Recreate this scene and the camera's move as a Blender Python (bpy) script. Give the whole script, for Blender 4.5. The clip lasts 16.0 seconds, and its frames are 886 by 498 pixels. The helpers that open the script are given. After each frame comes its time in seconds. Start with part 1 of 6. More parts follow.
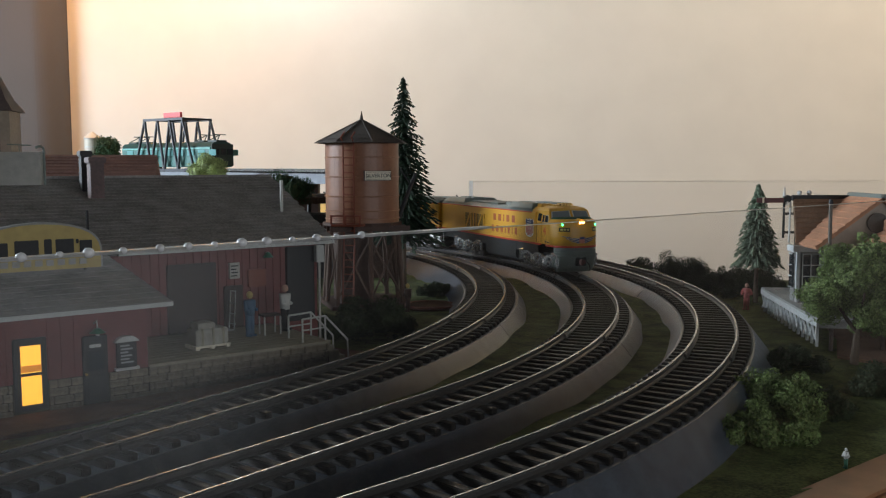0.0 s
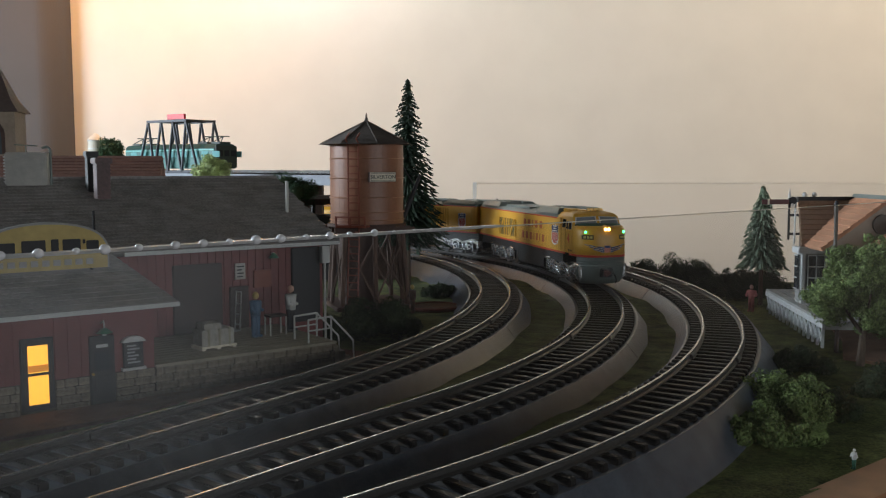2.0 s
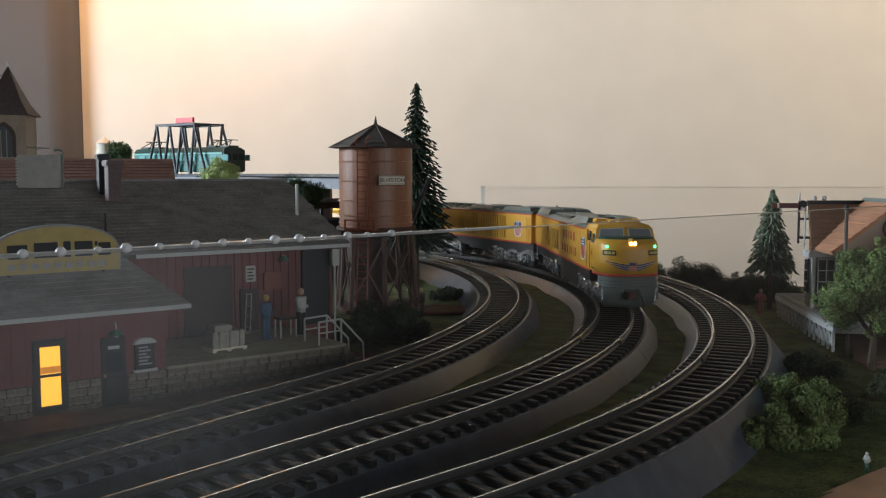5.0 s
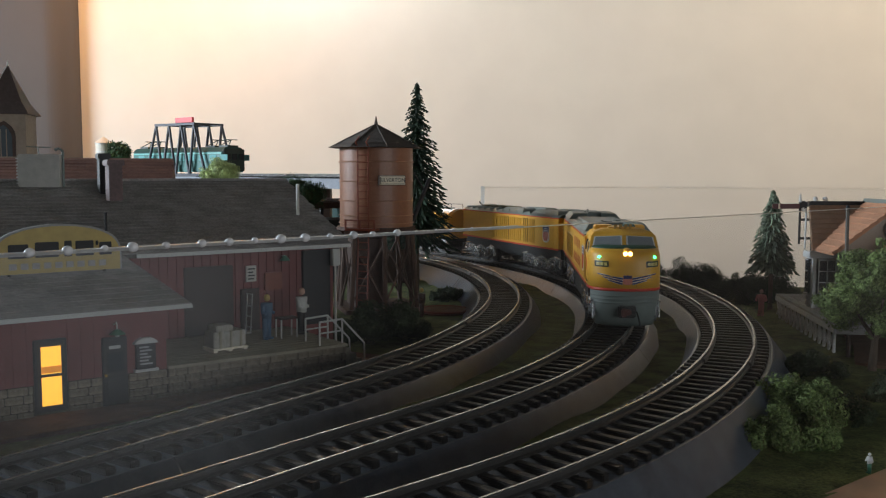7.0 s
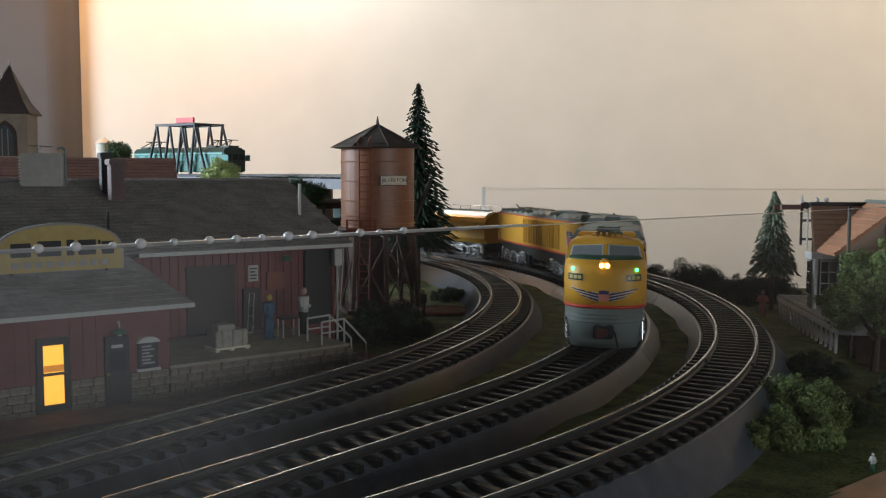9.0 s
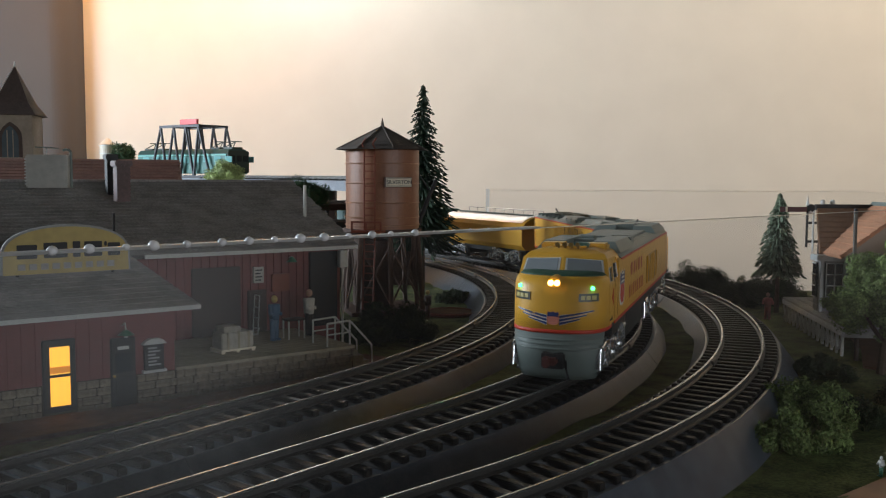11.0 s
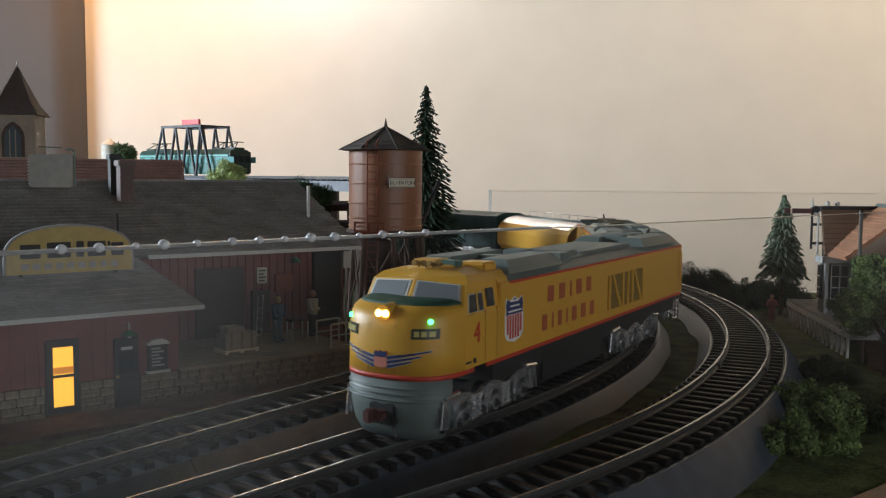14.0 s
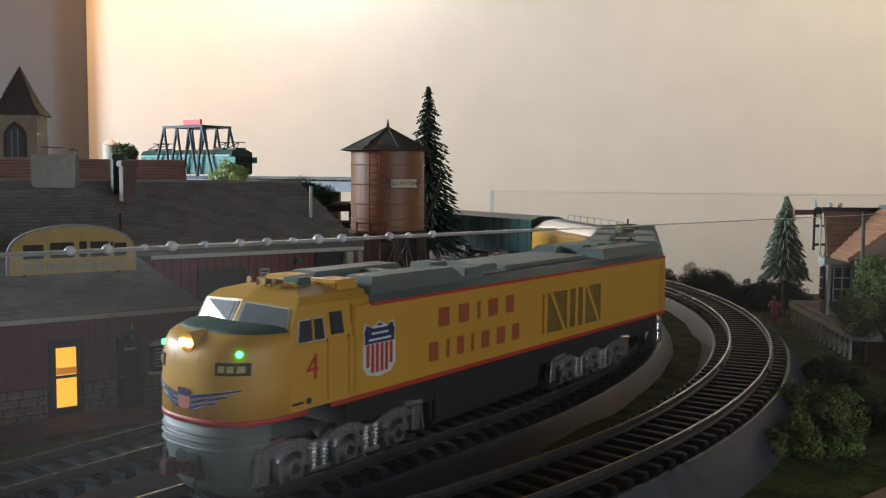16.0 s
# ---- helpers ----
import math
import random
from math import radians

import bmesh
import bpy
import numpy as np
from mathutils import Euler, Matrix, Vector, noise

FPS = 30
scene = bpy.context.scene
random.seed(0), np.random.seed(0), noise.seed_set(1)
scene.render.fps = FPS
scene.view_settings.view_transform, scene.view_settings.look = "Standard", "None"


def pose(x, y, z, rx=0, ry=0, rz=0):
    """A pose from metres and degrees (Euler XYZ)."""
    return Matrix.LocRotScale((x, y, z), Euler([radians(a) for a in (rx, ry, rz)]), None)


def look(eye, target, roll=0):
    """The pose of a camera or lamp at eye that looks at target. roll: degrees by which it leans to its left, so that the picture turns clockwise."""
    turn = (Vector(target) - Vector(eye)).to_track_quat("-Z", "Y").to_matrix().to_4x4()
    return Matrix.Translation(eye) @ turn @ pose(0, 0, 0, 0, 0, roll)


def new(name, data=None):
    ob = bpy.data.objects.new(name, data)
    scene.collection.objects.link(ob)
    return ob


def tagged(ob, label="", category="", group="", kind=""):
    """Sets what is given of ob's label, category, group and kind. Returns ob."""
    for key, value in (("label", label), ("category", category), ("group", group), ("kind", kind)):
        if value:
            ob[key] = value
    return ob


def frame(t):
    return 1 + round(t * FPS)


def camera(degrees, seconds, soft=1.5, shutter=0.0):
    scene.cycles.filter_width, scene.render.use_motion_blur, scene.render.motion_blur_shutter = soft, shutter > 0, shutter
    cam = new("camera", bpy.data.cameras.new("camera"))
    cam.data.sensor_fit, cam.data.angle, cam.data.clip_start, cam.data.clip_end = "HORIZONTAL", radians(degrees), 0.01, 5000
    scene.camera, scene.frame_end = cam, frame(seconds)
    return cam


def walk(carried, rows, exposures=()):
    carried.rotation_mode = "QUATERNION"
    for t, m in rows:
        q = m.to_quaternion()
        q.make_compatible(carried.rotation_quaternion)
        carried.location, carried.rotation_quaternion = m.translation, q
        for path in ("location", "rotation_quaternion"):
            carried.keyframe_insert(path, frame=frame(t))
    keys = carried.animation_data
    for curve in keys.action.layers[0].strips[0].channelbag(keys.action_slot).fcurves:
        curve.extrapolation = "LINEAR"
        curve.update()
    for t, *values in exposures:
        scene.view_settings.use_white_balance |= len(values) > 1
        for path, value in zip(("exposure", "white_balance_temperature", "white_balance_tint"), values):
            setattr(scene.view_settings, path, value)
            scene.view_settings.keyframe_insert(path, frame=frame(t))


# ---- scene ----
cam = camera(51.7, 16.0, soft=1.15, shutter=0.5)
PATH = [
    (0, (0.00003, -0.00027, 0.07469), (0.00000, 0.99564, -0.01558), -0.123),
    (0.5, (-0.00034, -0.00022, 0.07470), (-0.00043, 0.99581, -0.01433), -0.080),
    (1, (-0.00092, -0.00053, 0.07457), (-0.00201, 0.99559, -0.01344), -0.076),
    (1.5, (-0.00178, -0.00053, 0.07396), (-0.00306, 0.99563, -0.01351), -0.061),
    (2, (-0.00189, -0.00047, 0.07395), (-0.00370, 0.99569, -0.01360), -0.059),
    (2.5, (-0.00292, -0.00079, 0.07418), (-0.00476, 0.99555, -0.01129), -0.013),
    (3, (-0.00298, -0.00101, 0.07406), (-0.00733, 0.99545, -0.00994), -0.054),
    (3.5, (-0.00340, -0.00102, 0.07365), (-0.01078, 0.99551, -0.00925), -0.086),
    (4, (-0.00342, -0.00090, 0.07353), (-0.01149, 0.99560, -0.00976), -0.033),
    (6.5, (-0.00463, -0.00110, 0.07303), (-0.01212, 0.99550, -0.00905), 0.089),
    (7, (-0.00501, -0.00058, 0.07315), (-0.01165, 0.99600, -0.00928), 0.115),
    (7.5, (-0.00550, -0.00076, 0.07332), (-0.01154, 0.99586, -0.00863), 0.130),
    (8, (-0.00535, -0.00086, 0.07317), (-0.01200, 0.99582, -0.00797), 0.171),
    (8.5, (-0.00595, -0.00042, 0.07283), (-0.01163, 0.99631, -0.00775), 0.192),
    (9, (-0.00622, -0.00054, 0.07259), (-0.01231, 0.99614, -0.00860), 0.225),
    (11.5, (-0.00808, 0.00018, 0.07265), (-0.01695, 0.99701, -0.00645), 0.299),
    (12, (-0.00827, 0.00062, 0.07227), (-0.01647, 0.99740, -0.00753), 0.351),
    (12.5, (-0.00871, 0.00075, 0.07241), (-0.01628, 0.99750, -0.00782), 0.389),
    (13, (-0.00909, 0.00065, 0.07280), (-0.01685, 0.99746, -0.00659), 0.390),
    (13.5, (-0.00937, 0.00054, 0.07279), (-0.01819, 0.99743, -0.00558), 0.397),
    (14, (-0.00955, 0.00130, 0.07232), (-0.01866, 0.99821, -0.00571), 0.423),
    (14.5, (-0.00958, 0.00130, 0.07230), (-0.01880, 0.99815, -0.00648), 0.443),
    (15, (-0.01012, 0.00156, 0.07268), (-0.01956, 0.99839, -0.00620), 0.463),
    (15.5, (-0.01029, 0.00162, 0.07256), (-0.01978, 0.99852, -0.00550), 0.499),
    (16, (-0.01064, 0.00144, 0.07250), (-0.02011, 0.99838, -0.00510), 0.510)
]
walk(cam, [(t, look(e, g, r)) for t, e, g, r in PATH])

# world: a dim room; lamps wash the back wall, unseen lamps fill the front
world = bpy.data.worlds.new("room_air")
scene.world = world
world.use_nodes = True
world.node_tree.nodes["Background"].inputs[0].default_value = (0.55, 0.62, 0.75, 1)
world.node_tree.nodes["Background"].inputs[1].default_value = 0.12


def lamp(name, kind, m, energy, color, **kw):
    d = bpy.data.lights.new(name, kind)
    d.energy, d.color = energy, color
    if kind == "AREA":
        d.shape = "RECTANGLE"
        d.size, d.size_y = kw["size"], kw["size_y"]
    ob = new(name, d)
    ob.matrix_world = m
    return ob


lamp("cove_lamp_white", "AREA", look((-0.24, 1.58, 0.66), (-0.24, 1.70, 0.50)), 2.3, (0.90, 0.96, 1.0), size=0.30, size_y=0.06)
lamp("cove_lamp_amber", "AREA", look((-0.56, 1.38, 0.70), (-0.66, 1.70, 0.20)), 3.3, (1.0, 0.42, 0.07), size=0.10, size_y=0.05)
# two unseen lamps added to even out the wall's middle and right
lamp("wall_fill_neutral", "AREA", look((0.62, 0.92, 1.20), (0.55, 1.70, 0.05)), 8.2, (1.0, 0.96, 0.90), size=1.0, size_y=0.12)
lamp("wall_fill_warm", "AREA", look((1.30, 1.05, 1.10), (1.10, 1.70, 0.05)), 10.2, (1.0, 0.74, 0.45), size=0.8, size_y=0.12)
# unseen area lamp, added to light the sides that face the viewer
lamp("front_fill", "AREA", look((1.45, -1.45, 0.36), (-0.10, 0.45, 0.02)), 10.4, (0.90, 0.95, 1.0), size=1.5, size_y=0.4)
lamp("side_window", "AREA", look((-1.6, 0.72, 0.42), (0.10, 0.56, 0.0)), 38.0, (0.78, 0.89, 1.0), size=0.8, size_y=0.3)
# two unseen lamps, added for the haze the front pane mirrors from them
lamp("pane_haze_lamp", "AREA", look((2.17, -0.90, -0.35), (0.0, -0.90, -0.33)), 2.7, (0.86, 0.93, 1.0), size=0.8, size_y=0.9)
lamp("pane_haze_lamp", "AREA", look((2.17, 0.85, -0.15), (0.0, 0.85, -0.13)), 0.14, (1.0, 0.93, 0.82), size=1.1, size_y=0.34)
scene.view_settings.exposure = 0.05


# ---- materials ----
def mat(name, color, rough=0.6, metal=0.0, var=0.25, scale=400.0, bump=0.15, glow=0.0, tint=None, island=False, spec=0.5):
    """A painted or natural surface: a base colour that varies at two scales, with fine relief."""
    m = bpy.data.materials.new(name)
    m.use_nodes = True
    nt = m.node_tree
    b = nt.nodes["Principled BSDF"]
    co = nt.nodes.new("ShaderNodeTexCoord")
    n1 = nt.nodes.new("ShaderNodeTexNoise")
    n1.inputs["Scale"].default_value, n1.inputs["Detail"].default_value = scale, 6
    n2 = nt.nodes.new("ShaderNodeTexNoise")
    n2.inputs["Scale"].default_value, n2.inputs["Detail"].default_value = scale / 9, 4
    for n in (n1, n2):
        nt.links.new(co.outputs["Object"], n.inputs["Vector"])
    add = nt.nodes.new("ShaderNodeMath")
    add.operation = "ADD"
    nt.links.new(n1.outputs[0], add.inputs[0])
    nt.links.new(n2.outputs[0], add.inputs[1])
    ramp = nt.nodes.new("ShaderNodeValToRGB")
    half = nt.nodes.new("ShaderNodeMath")
    half.operation = "MULTIPLY"
    half.inputs[1].default_value = 0.5
    nt.links.new(add.outputs[0], half.inputs[0])
    nt.links.new(half.outputs[0], ramp.inputs[0])
    lo = tuple(c * (1 - var) for c in color)
    hi = tuple(min(1, c * (1 + var)) for c in (tint or color))
    ramp.color_ramp.elements[0].position, ramp.color_ramp.elements[1].position = 0.36, 0.64
    ramp.color_ramp.elements[0].color, ramp.color_ramp.elements[1].color = (*lo, 1), (*hi, 1)
    out = ramp.outputs[0]
    if island:
        rnd = nt.nodes.new("ShaderNodeNewGeometry").outputs["Random Per Island"]
        hsv = nt.nodes.new("ShaderNodeHueSaturation")
        mr = nt.nodes.new("ShaderNodeMapRange")
        mr.inputs[3].default_value, mr.inputs[4].default_value = 0.55, 1.4
        nt.links.new(rnd, mr.inputs[0])
        nt.links.new(mr.outputs[0], hsv.inputs["Value"])
        nt.links.new(out, hsv.inputs["Color"])
        out = hsv.outputs[0]
    nt.links.new(out, b.inputs["Base Color"])
    b.inputs["Roughness"].default_value, b.inputs["Metallic"].default_value = rough, metal
    b.inputs["Specular IOR Level"].default_value = spec
    if bump:
        bp = nt.nodes.new("ShaderNodeBump")
        bp.inputs["Strength"].default_value, bp.inputs["Distance"].default_value = bump, 0.0006
        nt.links.new(n1.outputs[0], bp.inputs["Height"])
        nt.links.new(bp.outputs[0], b.inputs["Normal"])
    if glow:
        b.inputs["Emission Color"].default_value = (*color, 1)
        b.inputs["Emission Strength"].default_value = glow
    return m


def glass(name, tint=(0.9, 0.95, 0.95), haze=0.03, gloss=0.012):
    """A thin clear pane: see-through, glossy by its Fresnel, with slight haze mixed in."""
    m = bpy.data.materials.new(name)
    m.use_nodes = True
    nt = m.node_tree
    nt.nodes.clear()
    out = nt.nodes.new("ShaderNodeOutputMaterial")
    tr = nt.nodes.new("ShaderNodeBsdfTransparent")
    tr.inputs[0].default_value = (*tint, 1)
    gl = nt.nodes.new("ShaderNodeBsdfGlossy")
    gl.inputs["Roughness"].default_value = 0.20
    df = nt.nodes.new("ShaderNodeBsdfDiffuse")
    df.inputs[0].default_value = (0.6, 0.6, 0.6, 1)
    lw = nt.nodes.new("ShaderNodeLayerWeight")
    lw.inputs[0].default_value = 0.5
    pw = nt.nodes.new("ShaderNodeMath")
    pw.operation = "POWER"
    pw.inputs[1].default_value = 4.0
    nt.links.new(lw.outputs["Facing"], pw.inputs[0])
    fr = nt.nodes.new("ShaderNodeMapRange")
    fr.inputs[3].default_value, fr.inputs[4].default_value = gloss * 0.5, 0.16
    nt.links.new(pw.outputs[0], fr.inputs[0])
    a, b = nt.nodes.new("ShaderNodeMixShader"), nt.nodes.new("ShaderNodeMixShader")
    a.inputs[0].default_value = haze
    nt.links.new(tr.outputs[0], a.inputs[1])
    nt.links.new(df.outputs[0], a.inputs[2])
    nt.links.new(fr.outputs[0], b.inputs[0])
    nt.links.new(a.outputs[0], b.inputs[1])
    nt.links.new(gl.outputs[0], b.inputs[2])
    nt.links.new(b.outputs[0], out.inputs[0])
    return m


M_WALL = mat("cream_wall_paint", (0.60, 0.555, 0.485), 0.5, var=0.04, scale=14, bump=0.05)
# darker wall tones, with the shade put into the colour
M_SIDE = mat("shaded_wall_tone", (0.22, 0.18, 0.155), 0.7, var=0.05, scale=14, bump=0.05)
M_RET = mat("shade_dark_wall_tone", (0.060, 0.050, 0.045), 0.7, var=0.05, scale=14, bump=0.05)
M_CARPET = mat("room_floor", (0.16, 0.13, 0.11), 0.9, var=0.2, scale=60)
M_BAFFLE = mat("dark_baffle_tone", (0.045, 0.043, 0.04), 0.9, var=0.05, scale=20)
M_CEIL = mat("room_ceiling", (0.7, 0.68, 0.64), 0.9, var=0.03, scale=20)
M_GRASS = mat("grass_mat", (0.075, 0.10, 0.026), 0.95, var=0.5, scale=900, bump=0.6, tint=(0.13, 0.15, 0.045))
M_EARTH = mat("brown_earth", (0.16, 0.085, 0.05), 0.95, var=0.35, scale=900, bump=0.6)
M_BED = mat("grey_plastic_roadbed", (0.062, 0.074, 0.094), 0.34, var=0.2, scale=1400, bump=0.03, spec=0.5, tint=(0.082, 0.096, 0.12))
M_TIE = mat("black_plastic_tie", (0.020, 0.017, 0.015), 0.55, var=0.25, scale=1500, bump=0.2, spec=0.3)
M_RAIL = mat("nickel_silver_rail", (0.36, 0.355, 0.345), 0.24, 0.8, var=0.12, scale=700, bump=0.05)
M_YEL = mat("armour_yellow_paint", (0.69, 0.36, 0.035), 0.42, var=0.05, scale=300, bump=0.03)
M_LGRY = mat("harbour_mist_grey_paint", (0.15, 0.18, 0.165), 0.5, var=0.08, scale=400, bump=0.05)
M_RED = mat("red_stripe_paint", (0.55, 0.045, 0.02), 0.45, var=0.06, scale=400, bump=0.02)
M_CHROME = mat("chrome_truck_plating", (0.78, 0.79, 0.80), 0.26, 0.9, var=0.12, scale=600, bump=0.04)
M_BLACK = mat("black_underframe", (0.02, 0.02, 0.02), 0.5, var=0.2, scale=500, bump=0.1)
M_BLUE = mat("navy_blue_marking", (0.02, 0.035, 0.13), 0.45, var=0.05, scale=400, bump=0.0)
M_WHITE = mat("white_marking", (0.75, 0.75, 0.72), 0.5, var=0.04, scale=300, bump=0.02)
M_GREEN = mat("dark_green_anti_glare", (0.015, 0.065, 0.035), 0.65, var=0.1, scale=500, bump=0.03)
M_WIN = mat("dark_cab_glazing", (0.03, 0.035, 0.04), 0.04, var=0.05, scale=100, bump=0.0)
M_HEAD = mat("headlight_glow", (1.0, 0.62, 0.18), 0.3, var=0.0, bump=0, glow=9)
M_GLOWG = mat("green_marker_glow", (0.05, 1.0, 0.25), 0.3, var=0.0, bump=0, glow=8)
M_SILVER = mat("silver_tank_car_roof", (0.72, 0.72, 0.74), 0.25, 0.9, var=0.08, scale=300, bump=0.03)
M_TEAL = mat("teal_carriage_paint", (0.02, 0.13, 0.115), 0.45, var=0.08, scale=300, bump=0.03)
M_DTEAL = mat("dark_green_boxcar_paint", (0.012, 0.06, 0.055), 0.5, var=0.1, scale=300, bump=0.03)
M_BRICK = mat("red_brown_wall", (0.19, 0.06, 0.055), 0.75, var=0.2, scale=700, bump=0.3)
M_SHING = mat("dark_grey_shingle", (0.23, 0.215, 0.205), 0.85, var=0.3, scale=900, bump=0.4)
M_DARK = mat("near_black_wood", (0.018, 0.018, 0.02), 0.6, var=0.2, scale=600)
M_AMBER = mat("amber_lit_window", (1.0, 0.5, 0.05), 0.5, var=0.03, scale=80, bump=0, glow=1.1)
M_TRIM = mat("pale_trim", (0.55, 0.55, 0.53), 0.6, var=0.08, scale=600)
M_PLAT = mat("planked_platform", (0.3, 0.27, 0.2), 0.8, var=0.2, scale=700)
M_TANK = mat("rust_brown_tank_plank", (0.28, 0.125, 0.07), 0.42, var=0.12, scale=500, bump=0.12)
M_TDARK = mat("dark_brown_timber", (0.07, 0.035, 0.025), 0.65, var=0.25, scale=600)
M_TROOF = mat("grey_brown_tower_roof", (0.085, 0.07, 0.06), 0.75, var=0.25, scale=700)
M_PINE = mat("dark_pine_foliage", (0.012, 0.03, 0.014), 0.85, var=0.4, scale=900, island=True)
M_PINE2 = mat("grey_green_pine_foliage", (0.20, 0.26, 0.18), 0.85, var=0.4, scale=900, island=True)
# leaf green darkened: the shade inside crowns is put into the colour
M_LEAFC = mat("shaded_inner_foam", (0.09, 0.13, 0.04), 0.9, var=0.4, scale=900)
M_LEAF = mat("mid_green_leaf_foam", (0.19, 0.26, 0.085), 0.9, var=0.4, scale=900, island=True)
M_LEAFD = mat("dark_green_leaf_foam", (0.045, 0.062, 0.028), 0.9, var=0.4, scale=900, island=True)
M_LEAFP = mat("pale_green_leaf_foam", (0.42, 0.50, 0.22), 0.9, var=0.3, scale=900, island=True)
M_BARK = mat("brown_bark", (0.10, 0.07, 0.05), 0.9, var=0.3, scale=900)
M_ORANGE = mat("terracotta_shingle", (0.52, 0.26, 0.15), 0.8, var=0.2, scale=700)
# darker shingle for the roof slope that lies in shade
M_BROWN = mat("shaded_shingle_brown", (0.32, 0.20, 0.13), 0.8, var=0.2, scale=700)
M_GREY = mat("grey_clapboard", (0.3, 0.3, 0.29), 0.75, var=0.12, scale=600)
M_WOOD = mat("varnished_wood_edge", (0.32, 0.15, 0.07), 0.4, var=0.25, scale=120)
M_STEEL = mat("black_bridge_steel", (0.03, 0.032, 0.04), 0.5, 0.2, var=0.2, scale=500)
M_SKIN = mat("figure_flesh_paint", (0.5, 0.3, 0.22), 0.7, var=0.1)
M_FBLUE = mat("figure_blue_paint", (0.06, 0.12, 0.2), 0.7, var=0.15)
M_FRED = mat("figure_red_pink_paint", (0.62, 0.20, 0.18), 0.7, var=0.15)
M_GLASS = glass("clear_acrylic", (0.95, 0.955, 0.955), 0.002, 0.035)
M_GLASSR = glass("clear_rear_acrylic", (0.97, 0.97, 0.97), 0.004, 0.002)
M_EDGE = mat("frosted_acrylic_edge", (0.45, 0.45, 0.44), 0.35, var=0.3, scale=400, bump=0.3)
def frosted(m, weight):
    p = m.node_tree.nodes["Principled BSDF"]
    p.inputs["Transmission Weight"].default_value, p.inputs["IOR"].default_value = weight, 1.15
    return m


M_EDGE = frosted(M_EDGE, 0.38)
M_EDGE2 = frosted(mat("thin_grey_acrylic_edge", (0.6, 0.55, 0.48), 0.4, var=0.2, scale=300, bump=0.1), 0.75)
M_TICK = frosted(mat("clear_acrylic_corner", (0.85, 0.92, 1.0), 0.3, var=0.05, scale=200, bump=0), 0.85)
M_GLINT = mat("milky_edge_glint", (0.75, 0.75, 0.76), 0.2, var=0.1, scale=400, bump=0.05)


# ---- mesh helpers ----
def mesh_ob(name, bm, material, parent=None, smooth=False):
    me = bpy.data.meshes.new(name)
    bmesh.ops.recalc_face_normals(bm, faces=bm.faces)
    bm.to_mesh(me)
    bm.free()
    for m in material if isinstance(material, (list, tuple)) else [material]:
        me.materials.append(m)
    if smooth:
        for p in me.polygons:
            p.use_smooth = True
    ob = new(name, me)
    ob.parent = parent
    return ob


def part(name, bm, material, parent, label="", smooth=False):
    ob = mesh_ob(name, bm, material, parent, smooth)
    return tagged(ob, label) if label else ob


def thing(name, m, label, category, group="", kind=""):
    ob = new(name)
    ob.empty_display_size = 0.01
    ob.matrix_world = m
    return tagged(ob, label, category, group, kind)


def box(bm, x0, y0, z0, x1, y1, z1, bevel=0.0, m=None):
    r = bmesh.ops.create_cube(bm, size=1)
    vs = r["verts"]
    bmesh.ops.scale(bm, vec=(x1 - x0, y1 - y0, z1 - z0), verts=vs)
    bmesh.ops.translate(bm, vec=((x0 + x1) / 2, (y0 + y1) / 2, (z0 + z1) / 2), verts=vs)
    if bevel:
        es = list({e for v in vs for e in v.link_edges})
        g = bmesh.ops.bevel(bm, geom=es, offset=bevel, segments=2, affect="EDGES", clamp_overlap=True)
        vs = list({v for f in g["faces"] for v in f.verts} | {v for v in vs if v.is_valid})
    if m is not None:
        bmesh.ops.transform(bm, matrix=m, verts=vs)
    return bm


def B(x0, y0, z0, x1, y1, z1, bevel=0.0, m=None):
    return box(bmesh.new(), x0, y0, z0, x1, y1, z1, bevel, m)


def rod(bm, a, b, r0, r1=None, n=8):
    a, b = Vector(a), Vector(b)
    r = bmesh.ops.create_cone(bm, cap_ends=True, segments=n, radius1=r0, radius2=r0 if r1 is None else r1, depth=(b - a).length)
    m = Matrix.Translation((a + b) / 2) @ (b - a).to_track_quat("Z", "Y").to_matrix().to_4x4()
    bmesh.ops.transform(bm, matrix=m, verts=r["verts"])
    return bm


def R(a, b, r0, r1=None, n=8):
    return rod(bmesh.new(), a, b, r0, r1, n)


def prism(bm, pts, axis, a, b):
    """The outline pts, in the plane across axis, drawn out from a to b."""
    def at(p, d):
        return {"x": (d, p[0], p[1]), "y": (p[0], d, p[1]), "z": (p[0], p[1], d)}[axis]
    lo, hi = [bm.verts.new(at(p, a)) for p in pts], [bm.verts.new(at(p, b)) for p in pts]
    n = len(pts)
    bm.faces.new(lo), bm.faces.new(hi)
    for i in range(n):
        bm.faces.new((lo[i], lo[(i + 1) % n], hi[(i + 1) % n], hi[i]))
    return bm


def PR(pts, axis, a, b):
    return prism(bmesh.new(), pts, axis, a, b)


def blob(bm, c, r, squash=1.0, rough=0.35, sub=2, seed=0):
    """An uneven foam clump."""
    g = bmesh.ops.create_icosphere(bm, subdivisions=sub, radius=1)
    for v in g["verts"]:
        d = v.co.normalized()
        k = 1 + rough * noise.noise(d * 2.3 + Vector((seed * 7.1, seed * 3.3, seed))) + rough * 0.6 * noise.noise(d * 6 + Vector((seed, 0, 0)))
        v.co = Vector(c) + Vector((d.x * r * k, d.y * r * k, d.z * r * k * squash))
    return bm


GZ = -0.016


